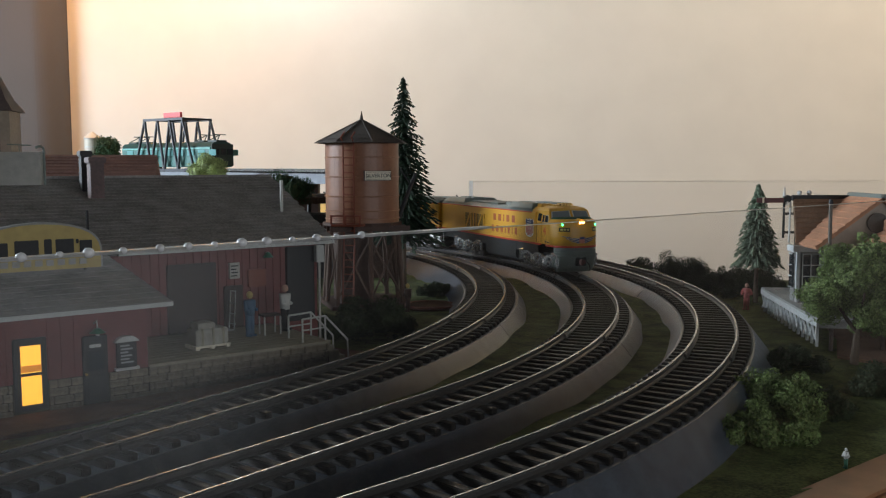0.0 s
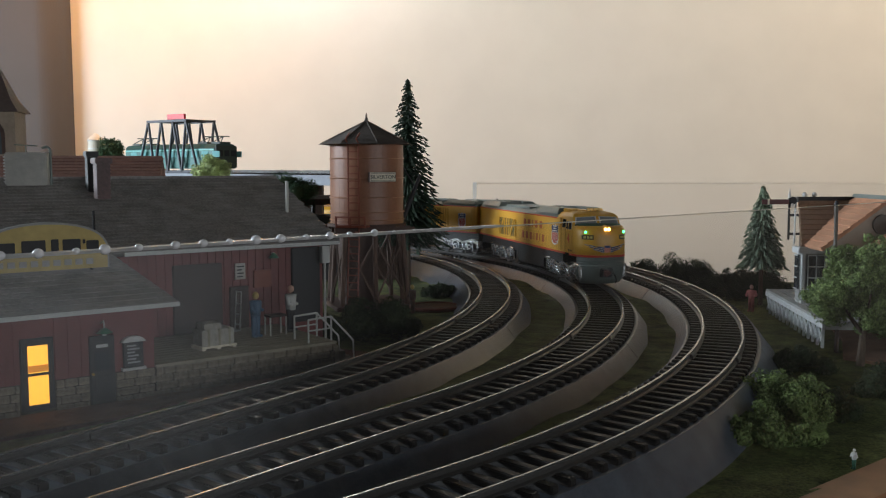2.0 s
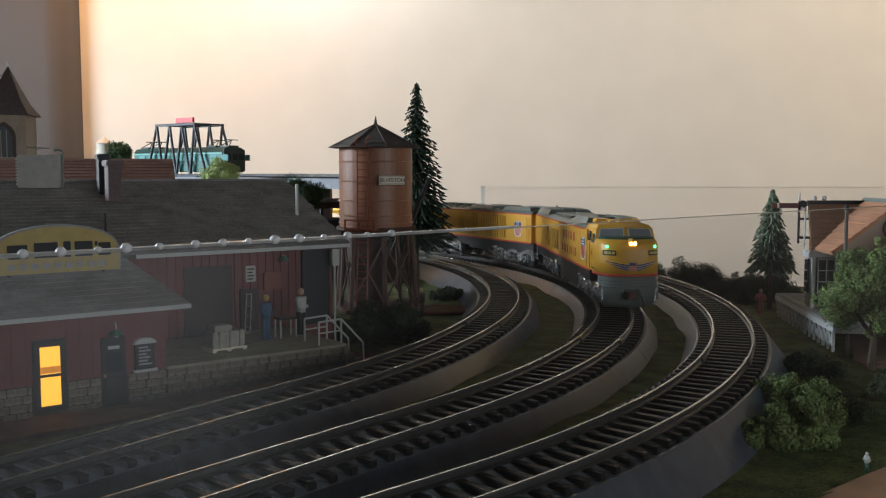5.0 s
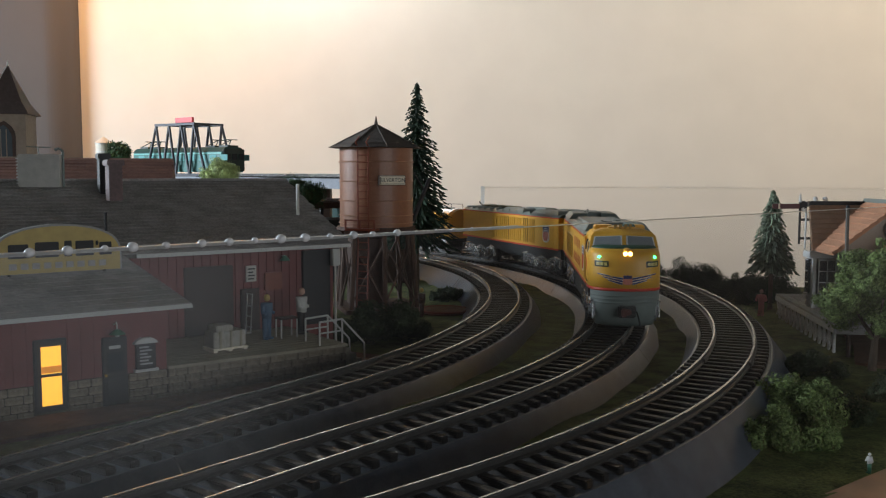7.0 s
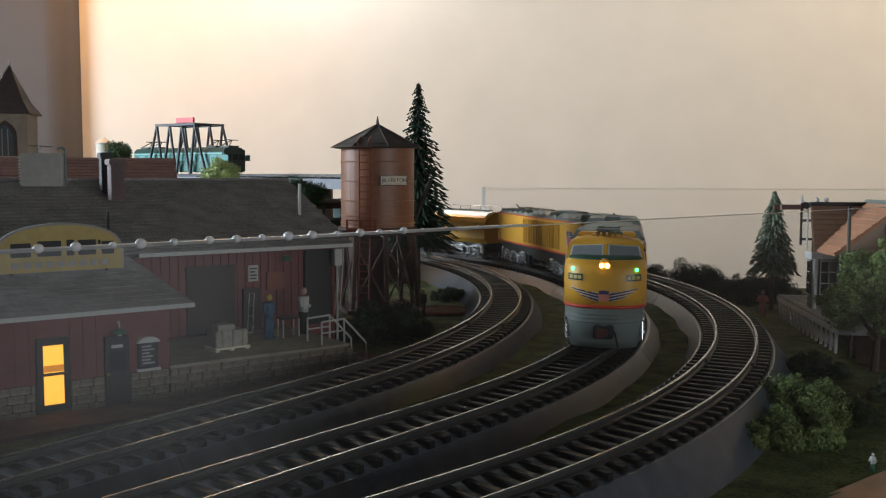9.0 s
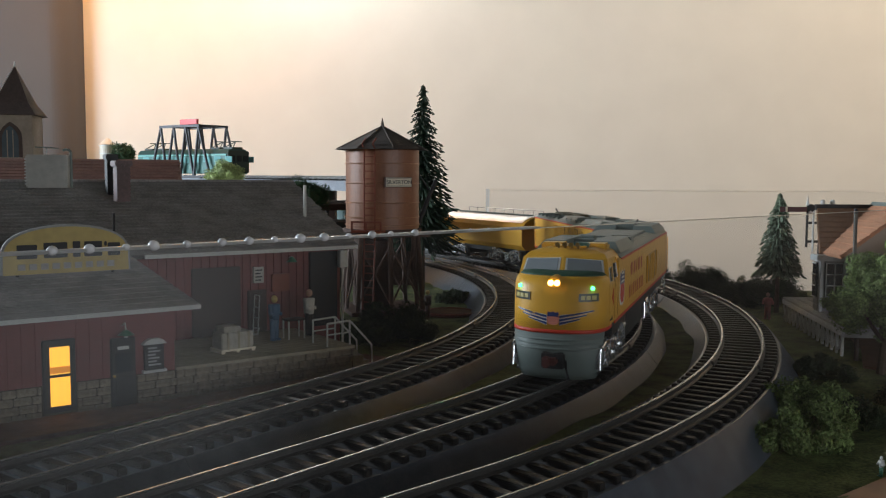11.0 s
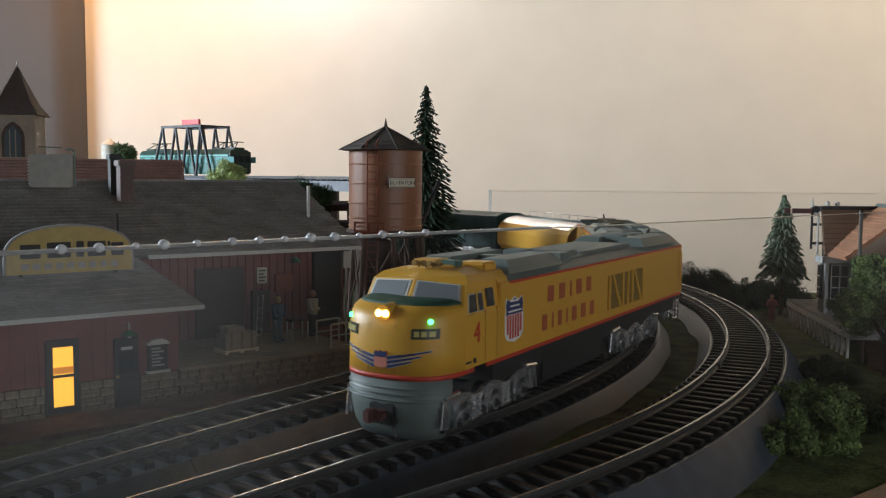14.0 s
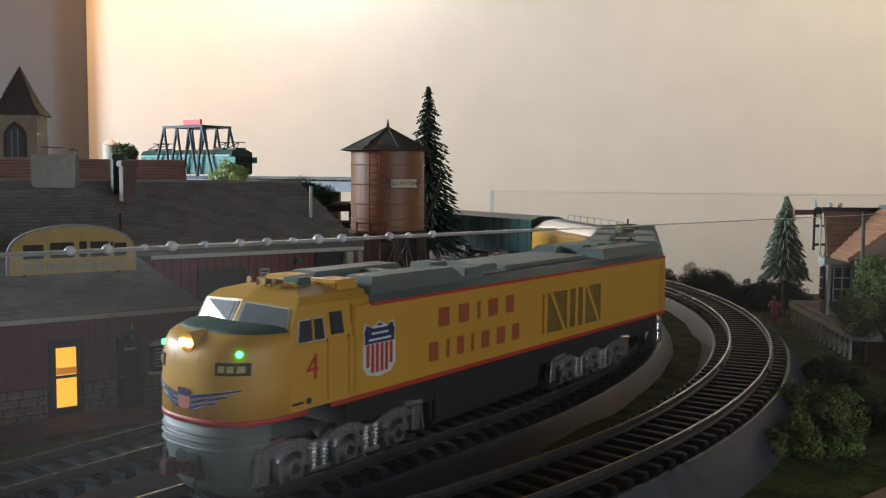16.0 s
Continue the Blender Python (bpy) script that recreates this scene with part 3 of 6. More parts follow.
def loco(name, label, cab):
    root = thing(name, Matrix(), label, "locomotive", "yellow locomotives of the train")
    x1, x0 = (0.0845, -0.104) if cab else (0.088, -0.088)
    front = 0.078 if cab else x1
    body = part("body", B(x0, -HW, 0.0190, x1, HW, 0.0415, 0.0003), M_YEL, root, "yellow body shell with lettering" if cab else "yellow body shell with ribbed doors")
    roof = part("roof", roof_shell(x0 + 0.0005, front - 0.0005), M_LGRY, root, "grey roof with raised radiator housings")
    part("underframe", B(x0 + 0.004, -0.0150, 0.0118, x1, 0.0150, 0.0190), M_BLACK, root, "black underframe")
    if cab:
        part("fuel_tank", B(-0.008, -0.0152, 0.0045, 0.050, 0.0152, 0.0187, 0.0012), M_TANKGREY, root, "dark grey tank between the trucks")
    else:
        part("fuel_tank", B(-0.016, -0.0130, 0.0090, 0.022, 0.0130, 0.0187, 0.0012), M_TANKGREY, root, "dark grey tank between the trucks")
    for sg in (-1, 1):
        pl = side(sg)
        part("stripe", spot(bmesh.new(), [(x0, 0.0184), (x1 + 0.008 * cab, 0.0184), (x1 + 0.008 * cab, 0.0196), (x0, 0.0196)], 0.00012, pl), M_RED, body, "red stripe")
        part("stripe", spot(bmesh.new(), [(x0, 0.0408), (front, 0.0408), (front, 0.0416), (x0, 0.0416)], 0.00012, pl), M_RED, body, "red stripe")
        for q in (-1, 1):
            xe = (x0 + 0.004) if q < 0 else (x1 - 0.004)
            if cab and q > 0:
                continue
            bm = bmesh.new()
            for j in range(6):
                rod(bm, (xe - 0.0018, sg * (HW + 0.0008), 0.0215 + j * 0.0032), (xe + 0.0018, sg * (HW + 0.0008), 0.0215 + j * 0.0032), 0.00022, n=5)
            for d in (-0.0018, 0.0018):
                rod(bm, (xe + d, sg * (HW + 0.0008), 0.0205), (xe + d, sg * (HW + 0.0008), 0.0390), 0.00022, n=5)
            part("grab_irons", bm, M_YEL, body, "yellow wire grab irons")
        if cab:
            shield(body, pl, 0.0750, 0.0229, 0.0124, 0.0140)
            lettering(body, pl, [(0.0321, 0.0373, 0.0116, 0.0507, (1, 1.1, 0.3, 1.1, 1.1)), (0.0232, 0.0283, 0.0084, 0.0547, (1, 1.1, 1, 0.3, 0.8, 0.3, 1))])
            gr = part("grille", spot(bmesh.new(), [(-0.0470, 0.0226), (-0.0056, 0.0226), (-0.0056, 0.0356), (-0.0470, 0.0356)], 0.0002, pl), M_GRILLE, body, "dark louvred side grille")
            for k in range(26):
                z = 0.0229 + k * 0.0005
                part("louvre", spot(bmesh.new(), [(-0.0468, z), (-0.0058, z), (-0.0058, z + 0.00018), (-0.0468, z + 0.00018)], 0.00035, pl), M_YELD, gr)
            for f0, f1 in ((0.0, 0.0), (0.08, 0.30), (0.36, 0.36), (0.50, 0.50), (0.63, 0.63), (0.68, 0.90), (0.955, 0.955)):
                a, b, w = -0.0056 - 0.0414 * f0, -0.0056 - 0.0414 * f1, 0.0020
                part("grille_post", spot(bmesh.new(), [(b - w, 0.0226), (b, 0.0226), (a, 0.0356), (a - w, 0.0356)], 0.0007, pl), M_YEL, gr, "yellow grille post")
            part("vent_plug", R((0.0998, sg * (HW - 0.0004), 0.0214), (0.0998, sg * (HW + 0.0002), 0.0214), 0.0008, n=10), M_BLACK, body)
            part("name_plate", spot(bmesh.new(), [(0.1015, 0.0210), (0.1050, 0.0210), (0.1050, 0.0216), (0.1015, 0.0216)], 0.00012, pl), M_BLACK, body)
        else:
            shield(body, pl, 0.0690, 0.0229, 0.0100, 0.0130)
            for k in range(7):
                xa = 0.042 - k * 0.0112
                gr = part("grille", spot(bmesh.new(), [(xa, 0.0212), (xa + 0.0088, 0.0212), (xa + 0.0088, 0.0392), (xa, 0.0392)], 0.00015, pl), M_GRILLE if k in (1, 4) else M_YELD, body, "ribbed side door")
                for j in range(3):
                    xb = xa + 0.0004 + j * 0.0032
                    part("rib", spot(bmesh.new(), [(xb, 0.0214), (xb + 0.0016, 0.0214), (xb + 0.0016, 0.0390), (xb, 0.0390)], 0.0007, pl), M_YEL, gr)
    h1, h2 = ((0.036, 0.078), (-0.098, -0.050)) if cab else ((0.044, 0.086), (-0.010, 0.030))
    for sg in (-1, 1):
        part("radiator_housing", wedge(bmesh.new(), h1[0], h1[1], sg * 0.0055, sg * 0.0168, 0.0436, 0.0475 if cab else 0.0464), M_LGRY, roof, "grey wedge-shaped roof housing")
        part("radiator_housing", wedge(bmesh.new(), h2[0], h2[1], sg * 0.0045, sg * 0.0165, 0.0436, 0.0471 if cab else 0.0462), M_LGRY, roof, "grey wedge-shaped roof housing")
    part("roof_grille", B(h1[0] + 0.002, -0.0052, 0.0440, h1[1] - 0.002, 0.0052, 0.0452), M_GRILLE, roof, "dark recessed roof grille")
    part("roof_bridge", B(h1[0] + 0.016, -0.0056, 0.0444, h1[0] + 0.021, 0.0056, 0.0470 if cab else 0.0460, 0.0003), M_LGRY, roof, "grey cross plate between the housings")
    if cab:
        for xa, ya in ((0.0255, 0.0110), (0.0140, 0.0085), (0.020, -0.006)):
            part("roof_hatch", B(xa, ya - 0.004, 0.0432, xa + 0.009, ya + 0.004, 0.0468, 0.0004), M_LGRY, roof, "square grey roof hatch")
        part("roof_plate", B(-0.046, -0.0115, 0.0440, 0.008, 0.0115, 0.0454, 0.0003), M_LGRY, roof, "flat grey roof plate")
        part("worn_patch", B(0.009, 0.0020, 0.0440, 0.030, 0.0128, 0.0447, 0.0002), M_WORN, roof, "pale worn roof plate")
        part("exhaust", B(-0.092, -0.004, 0.0438, -0.060, 0.004, 0.0450), M_BLACK, roof)
        for xa in (-0.060, -0.072, -0.084):
            part("exhaust_rib", B(xa - 0.0035, -0.0046, 0.0446, xa + 0.0035, 0.0046, 0.0478, 0.0004), M_LGRY, roof, "grey rear exhaust box")
    else:
        for k in range(4):
            part("roof_fan", R((-0.020 - 0.016 * k, 0, 0.0440), (-0.020 - 0.016 * k, 0, 0.0462), 0.0066, 0.0060, 20), M_GRILLE, roof, "round dark roof fan")
        for k in range(14):
            part("roof_rib", B(x0 + 0.006 + k * 0.0122, -0.0160, 0.0432, x0 + 0.0068 + k * 0.0122, 0.0160, 0.0450), M_LGRY, roof)
    part("lifting_eye", R((x0 + 0.006, 0, 0.0440), (x0 - 0.004, 0, 0.0478), 0.0006, n=6), M_BLACK, roof)
    for tx in ((0.0850, -0.0440) if cab else (0.059, -0.053)):
        truck(root, tx, 0.0295, (tx - 0.0185, tx, tx + 0.0185))
    part("rear_coupler", B(x0 - 0.0055, -0.002, 0.007, x0 + 0.002, 0.002, 0.0105, 0.0005), M_RUST, root, "rust-red coupler")
    part("gangway", B(x0 - 0.0030, -0.0090, 0.0175, x0 + 0.0005, 0.0090, 0.0400, 0.0006), M_BLACK, root, "black gangway bellows")
    if not cab:
        return root
    for sg in (-1, 1):
        bm = bmesh.new()
        for j in range(3):
            box(bm, x0 + 0.001, sg * 0.0160 - 0.0008, 0.0070 + j * 0.0040, x0 + 0.006, sg * 0.0160 + 0.0008, 0.0078 + j * 0.0040)
        rod(bm, (x0 + 0.001, sg * 0.0165, 0.0070), (x0 + 0.001, sg * 0.0165, 0.0190), 0.0003, n=5)
        rod(bm, (x0 + 0.006, sg * 0.0165, 0.0070), (x0 + 0.006, sg * 0.0165, 0.0190), 0.0003, n=5)
        part("rear_steps", bm, M_CHROME, root, "plated rear corner steps")
    nose = part("nose", nose_shell(NOSE[4:]), M_YEL, root, "rounded yellow nose", smooth=True)
    skirt = part("skirt", nose_shell(NOSE[:4], cut=0.1105), M_LGRY, root, "grey lower nose skirt", smooth=True)
    part("stripe", nose_shell([(0.0182, 0.1211, HW + 0.00012), (0.0195, 0.1211, HW + 0.00012)]), M_RED, nose, "red stripe round the nose", smooth=True)
    for z in (0.0125, 0.0142, 0.0158):
        part("skirt_rib", nose_shell([(z - 0.0005, 0.1203, HW - 0.0004), (z, 0.1212, HW + 0.0002), (z + 0.0005, 0.1206, HW - 0.0003)], cut=0.1105), M_LGRY, skirt, smooth=True)
    part("coupler_pocket", B(0.1150, -0.0042, 0.0055, 0.1207, 0.0042, 0.0115, 0.0006), M_BLACK, skirt, "black coupler pocket")
    part("anti_glare_panel", nose_shell([(0.0374, 0.1164, 0.0160), (0.0385, 0.1148, 0.0148), (0.0390, 0.1110, 0.0110)]), M_GREEN, nose, "dark green anti-glare panel", smooth=True)
    # cab with a raked, slightly V-shaped windscreen
    cabm = bmesh.new()
    lo = [(0.0838, -HW), (0.1055, -HW), (0.1080, 0), (0.1055, HW), (0.0838, HW)]
    yk, yt = HW - 0.0005, 0.0155
    mid = [(0.0838, -yk), (0.1055, -yk), (0.1080, 0), (0.1055, yk), (0.0838, yk)]
    hi = [(0.0838, -yt), (0.1018, -yt), (0.1040, 0), (0.1018, yt), (0.0838, yt)]
    brow = [(0.0838, -0.0138), (0.0992, -0.0138), (0.1008, 0), (0.0992, 0.0138), (0.0838, 0.0138)]
    top = [(0.0838, -0.009), (0.0955, -0.009), (0.0970, 0), (0.0955, 0.009), (0.0838, 0.009)]
    levels = [[(x, y, z) for x, y in ring] for ring, z in ((lo, 0.0196), (lo, 0.0338), (mid, 0.0350), (hi, 0.0430), (brow, 0.0448), (top, 0.0461))]
    levels[2][2], levels[3][2] = (0.1080, 0, 0.0372), (0.1040, 0, 0.0437)
    rings = [[cabm.verts.new(p) for p in l] for l in levels]
    for a, b in zip(rings, rings[1:]):
        for k in range(5):
            cabm.faces.new((a[k], a[(k + 1) % 5], b[(k + 1) % 5], b[k]))
    cabm.faces.new(rings[0]), cabm.faces.new(rings[-1])
    cb = part("cab", cabm, M_YEL, root, "yellow driving cab")
    roofm = PR([(-HW + 0.0002, 0.0400), (-0.0155, 0.0430), (-0.0138, 0.0448), (-0.009, 0.0460), (0.009, 0.0460), (0.0138, 0.0448), (0.0155, 0.0430), (HW - 0.0002, 0.0400)], "x", 0.0772, 0.0842)
    part("cab_roof", roofm, M_YEL, cb, "yellow cab roof")

    def pane_of(quad, name, material, inset, lift, parent):
        q = [Vector(p) for p in quad]
        c = sum(q, Vector()) / 4
        nrm = (q[1] - q[0]).cross(q[3] - q[0]).normalized()
        if nrm.dot(c - Vector((0.09, 0, 0.04))) < 0:
            nrm.negate()
        bm = bmesh.new()
        a, b = [], []
        for p in q:
            d = (c - p).normalized() * inset
            a.append(bm.verts.new(p + d - nrm * 0.0006)), b.append(bm.verts.new(p + d + nrm * lift))
        bm.faces.new(a), bm.faces.new(b)
        for k in range(4):
            bm.faces.new((a[k], a[(k + 1) % 4], b[(k + 1) % 4], b[k]))
        return part(name, bm, material, parent)

    for sg in (-1, 1):
        p0, p1, p2, p3 = Vector((0.1080, 0, 0.0372)), Vector((0.1055, sg * yk, 0.0350)), Vector((0.1018, sg * yt, 0.0430)), Vector((0.1040, 0, 0.0437))
        quad = [(p0.lerp(p1, u)).lerp(p3.lerp(p2, u), v) for u, v in ((0.06, 0.16), (0.93, 0.16), (0.90, 0.93), (0.06, 0.93))]
        fr = pane_of(quad, "windscreen_frame", M_TRIM, 0.0, 0.00025, cb)
        pane_of(quad, "windscreen", M_CLEAR, 0.0008, 0.00045, fr)
        quad = [(0.1032, sg * (HW - 0.0004), 0.0348), (0.0940, sg * (HW - 0.0004), 0.0348), (0.0940, sg * (HW - 0.0012), 0.0400), (0.1020, sg * (HW - 0.0012), 0.0400)]
        fr = pane_of(quad, "side_window_frame", M_TRIM, 0.0, 0.0002, cb)
        pane_of(quad, "side_window", M_WIN, 0.0005, 0.0004, fr)
        part("window_bar", R((0.0982, sg * HW, 0.0352), (0.0980, sg * (HW - 0.0006), 0.0402), 0.0003, n=5), M_YEL, fr)
        quad = [(0.0918, sg * (HW - 0.0001), 0.0356), (0.0882, sg * (HW - 0.0001), 0.0356), (0.0882, sg * (HW - 0.0010), 0.0408), (0.0918, sg * (HW - 0.0010), 0.0408)]
        pane_of(quad, "door_window", M_WIN, 0.0, 0.0004, cb)
        for x in (0.0862, 0.0935):
            part("door_seam", B(x - 0.00012, sg * HW - 0.0003, 0.0205, x + 0.00012, sg * HW + 0.0001, 0.0350), M_SEAM, cb)
        part("roof_box", B(0.0775, min(sg * 0.0035, sg * 0.0125), 0.0440, 0.0860, max(sg * 0.0035, sg * 0.0125), 0.0474, 0.0006), M_YEL, cb, "yellow roof box")
    part("roof_hump", B(0.0790, -0.0070, 0.0452, 0.0945, 0.0070, 0.0469, 0.0008), M_YEL, cb, "yellow raised cab roof")
    part("roof_vent", B(0.0880, 0.0010, 0.0462, 0.0925, 0.0068, 0.0481, 0.0004), M_VENTG, cb, "grey-green roof vent")
    for k, y in enumerate((-0.0035, -0.0010, 0.0015, 0.0038)):
        hm = bmesh.new()
        rod(hm, (0.0950, y, 0.0474), (0.0990 - 0.001 * (k % 2), y, 0.0476), 0.0004, 0.0009, 10)
        rod(hm, (0.0962, y, 0.0448), (0.0962, y, 0.0475), 0.0004, n=6)
        part("horn", hm, M_BRASS, cb, "brass air horn")
    # nose lamps and markings
    hl = part("headlight", R((0.1140, 0, 0.0358), (0.1202, 0, 0.0358), 0.0026, 0.0023, 20), M_YEL, nose, "twin headlight")
    for y in (-0.0011, 0.0011):
        part("lens", R((0.1200, y, 0.0358), (0.1206, y, 0.0358), 0.0010, n=12), M_HEAD, hl, "glowing warm headlight lens")
    for sg in (-1, 1):
        p, nr = on_nose(sg * 0.0128, 0.0340)
        part("marker_lamp", R(p - nr * 0.0004, p + nr * 0.0006, 0.0008, 0.0006, 10), M_GLOWG, nose, "glowing green marker lamp")
        y0, y1 = sorted((sg * 0.0086, sg * 0.0146))
        nb = part("number_board", spot(bmesh.new(), [(y0, 0.0294), ((y0 + y1) / 2, 0.0294), (y1, 0.0294), (y1, 0.0322), ((y0 + y1) / 2, 0.0322), (y0, 0.0322)], 0.0003, on_nose), M_NB, nose, "lit number board in a dark frame")
        g = (y1 - y0) * 0.18
        for k in range(3):
            c = y0 + (y1 - y0) * (0.22 + 0.28 * k)
            part("number_bar", spot(bmesh.new(), [(c - g * 0.55, 0.0301), (c + g * 0.55, 0.0301), (c + g * 0.55, 0.0315), (c - g * 0.55, 0.0315)], 0.00045, on_nose), M_NBL, nb)
        for k in range(3):
            ya, yb = sg * 0.0022, sg * (0.0134 - 0.0022 * k)
            za, zb, n = 0.0245 - 0.0012 * k, 0.0264 - 0.0014 * k, 14
            low = [(ya + (yb - ya) * j / n, za + (zb - za) * (j / n) - 0.0009 * (1 - 0.6 * j / n)) for j in range(n + 1)]
            upp = [(ya + (yb - ya) * j / n, za + (zb - za) * (j / n)) for j in range(n, -1, -1)]
            for nm, lift, m, col in (("wing_edge", 0.00018, 0.0001, M_WHITE), ("wing_marking", 0.0003, 0.0, M_BLUE)):
                pts = [(a, b - m) for a, b in low] + [(a, b + m) for a, b in upp]
                part(nm, spot(bmesh.new(), pts, lift, on_nose), col, nose, "navy blue feather of the nose wings" if col is M_BLUE else "")
    part("nose_badge", spot(bmesh.new(), [(a * 0.0042, 0.0212 + b * 0.0048) for a, b in SHIELD], 0.00025, on_nose), M_BADGE, nose, "pale red shield badge")
    part("nose_badge_top", spot(bmesh.new(), [(a * 0.0040, 0.0213 + b * 0.0046) for a, b in SHIELD if b > 0.61], 0.0004, on_nose), M_BLUE, nose)
    for sg in (-1, 1):
        part("door_seam", spot(bmesh.new(), [(sg * 0.0042 - 0.0001, 0.0200), (sg * 0.0042 + 0.0001, 0.0200), (sg * 0.0042 + 0.0001, 0.0330), (sg * 0.0042 - 0.0001, 0.0330)], 0.0001, on_nose), M_SEAM, nose)
    cp = bmesh.new()
    box(cp, 0.119, -0.0018, 0.0072, 0.1240, 0.0018, 0.0098, 0.0006)
    box(cp, 0.1222, -0.0030, 0.0066, 0.1256, -0.0004, 0.0104, 0.0006)
    part("coupler", cp, M_RUST, root, "rust-red front coupler")
    hose = bmesh.new()
    pts = [Vector((0.1200, 0.0045, 0.0085)), Vector((0.1225, 0.0052, 0.0060)), Vector((0.1225, 0.0058, 0.0035)), Vector((0.1205, 0.0060, 0.0018))]
    for a, b in zip(pts, pts[1:]):
        rod(hose, a, b, 0.0004, n=6)
    part("air_hose", hose, M_BLACK, root, "black air hose")
    font = bpy.data.curves.new("numeral", "FONT")
    font.body, font.size, font.extrude, font.align_x = "4", 0.0085, 0.00008, "CENTER"
    font.materials.append(M_RED)
    for sg in (-1, 1):
        num = new("numeral", font)
        num.parent = cb
        num.matrix_local = Matrix.Translation((0.0985, sg * (HW + 0.0001), 0.0262)) @ pose(0, 0, 0, 90, 0, 180 if sg > 0 else 0)
        tagged(num, "red number four")
    return root


M_TANKGREY = mat("dark_grey_fuel_tank", (0.018, 0.019, 0.019), 0.55, var=0.15, scale=400, bump=0.05)
M_GRILLE = mat("dark_olive_grille", (0.06, 0.05, 0.015), 0.6, var=0.2, scale=700, bump=0.1)
# body yellow with the shade among louvres and door ribs put in
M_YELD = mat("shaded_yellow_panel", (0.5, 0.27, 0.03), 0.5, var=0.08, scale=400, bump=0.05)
M_SEAM = mat("panel_seam", (0.3, 0.15, 0.02), 0.6, var=0.1, scale=400, bump=0)
M_WORN = mat("pale_worn_roof_paint", (0.30, 0.30, 0.25), 0.6, var=0.25, scale=500, bump=0.1)
M_VENTG = mat("grey_green_vent_paint", (0.05, 0.12, 0.10), 0.5, var=0.1, scale=500, bump=0.03)
M_BADGE = mat("pale_red_badge", (0.6, 0.2, 0.14), 0.5, var=0.15, scale=900, bump=0)


def barrel(length, w, z0, z1, r, n=10):
    """A long shell with a rounded roof and rounded lower edges."""
    pts = []
    for k in range(n + 1):
        a = math.pi * k / n
        pts.append((w * math.cos(a), z1 - r + r * math.sin(a)))
    pts += [(-w, z0 + 0.004), (-w + 0.004, z0), (w - 0.004, z0), (w, z0 + 0.004)]
    return PR(pts, "x", -length / 2, length / 2)


def wagon(name, label, body, roof, length, round_roof):
    root = thing(name, Matrix(), label, "railway wagon", "wagons of the train")
    if round_roof:
        part("body", barrel(length, 0.0166, 0.0135, 0.0400, 0.0115), body, root, smooth=False)
        part("roof", PR([(0.0166 * math.cos(a), 0.0292 + 0.0116 * math.sin(a)) for a in [0.55 + 2.04 * k / 10 for k in range(11)]], "x", -length / 2 + 0.003, length / 2 - 0.003), roof, root, "shiny silver rounded top")
        part("walkway", B(-length / 2 + 0.01, -0.002, 0.0404, length / 2 - 0.01, 0.002, 0.0416), M_LGRY, root)
        for k in range(9):
            x = -length / 2 + 0.008 + k * (length - 0.016) / 8
            part("stanchion", R((x, 0.010, 0.0385), (x, 0.010, 0.0445), 0.0003, n=6), M_SILVER, root)
        part("handrail", R((-length / 2 + 0.008, 0.010, 0.0445), (length / 2 - 0.008, 0.010, 0.0445), 0.0003, n=6), M_SILVER, root)
    else:
        part("body", B(-length / 2, -0.0165, 0.0135, length / 2, 0.0165, 0.0400, 0.0008), body, root)
        part("roof", PR([(-0.0168, 0.0398), (-0.010, 0.0422), (0, 0.0428), (0.010, 0.0422), (0.0168, 0.0398)], "x", -length / 2, length / 2), roof, root)
        for k in range(12):
            x = -length / 2 + (k + 0.5) * length / 12
            for sg in (-1, 1):
                part("rib", B(x - 0.0005, sg * 0.0166 - 0.0004, 0.0150, x + 0.0005, sg * 0.0166 + 0.0004, 0.0392), body, root)
    part("underframe", B(-length / 2 + 0.003, -0.011, 0.0098, length / 2 - 0.003, 0.011, 0.0137), M_BLACK, root)
    truck(root, length * 0.32, 0.020, (length * 0.32 - 0.011, length * 0.32 + 0.011))
    truck(root, -length * 0.32, 0.020, (-length * 0.32 - 0.011, -length * 0.32 + 0.011))
    return root


LEAD = loco("lead_locomotive", "yellow streamlined lead locomotive with grey roof, lit headlight", True)
BOOST = loco("booster_locomotive", "yellow cabless booster locomotive with grey roof housings", False)
TENDER = wagon("fuel_tender", "yellow fuel tender wagon with rounded silver roof", M_YEL, M_SILVER, 0.134, True)
CARS = [wagon("boxcar", "dark teal ribbed boxcar behind the tender", M_TEALD, M_DTEAL, 0.15, False) for M_TEALD in (M_DTEAL,)]
# each vehicle: metres behind the leader, half its truck spacing, how far its middle lies behind the trucks' middle
TRAIN = [(LEAD, 0.0, 0.066, 0.010), (BOOST, 0.205, 0.056, 0.0), (TENDER, 0.387, 0.043, 0.0), (CARS[0], 0.537, 0.048, 0.0)]
RUN = [(0, 0.172), (1.5, 0.1295), (3.5, 0.0725), (5.2, 0.0225), (7, -0.0310), (9, -0.0890), (10.7, -0.1400), (12.5, -0.1945), (14.5, -0.2535), (16, -0.2985)]


def motions():
    for ob, back, d, off in TRAIN:
        rows = []
        for t, s in RUN:
            a, b = line(1, s + back - d)[0], line(1, s + back + d)[0]
            u = (a - b).normalized()
            c = (a + b) / 2 - u * off
            rows.append((t, pose(c.x, c.y, 0.0001, 0, 0, math.degrees(math.atan2(u.y, u.x)))))
        walk(ob, rows)


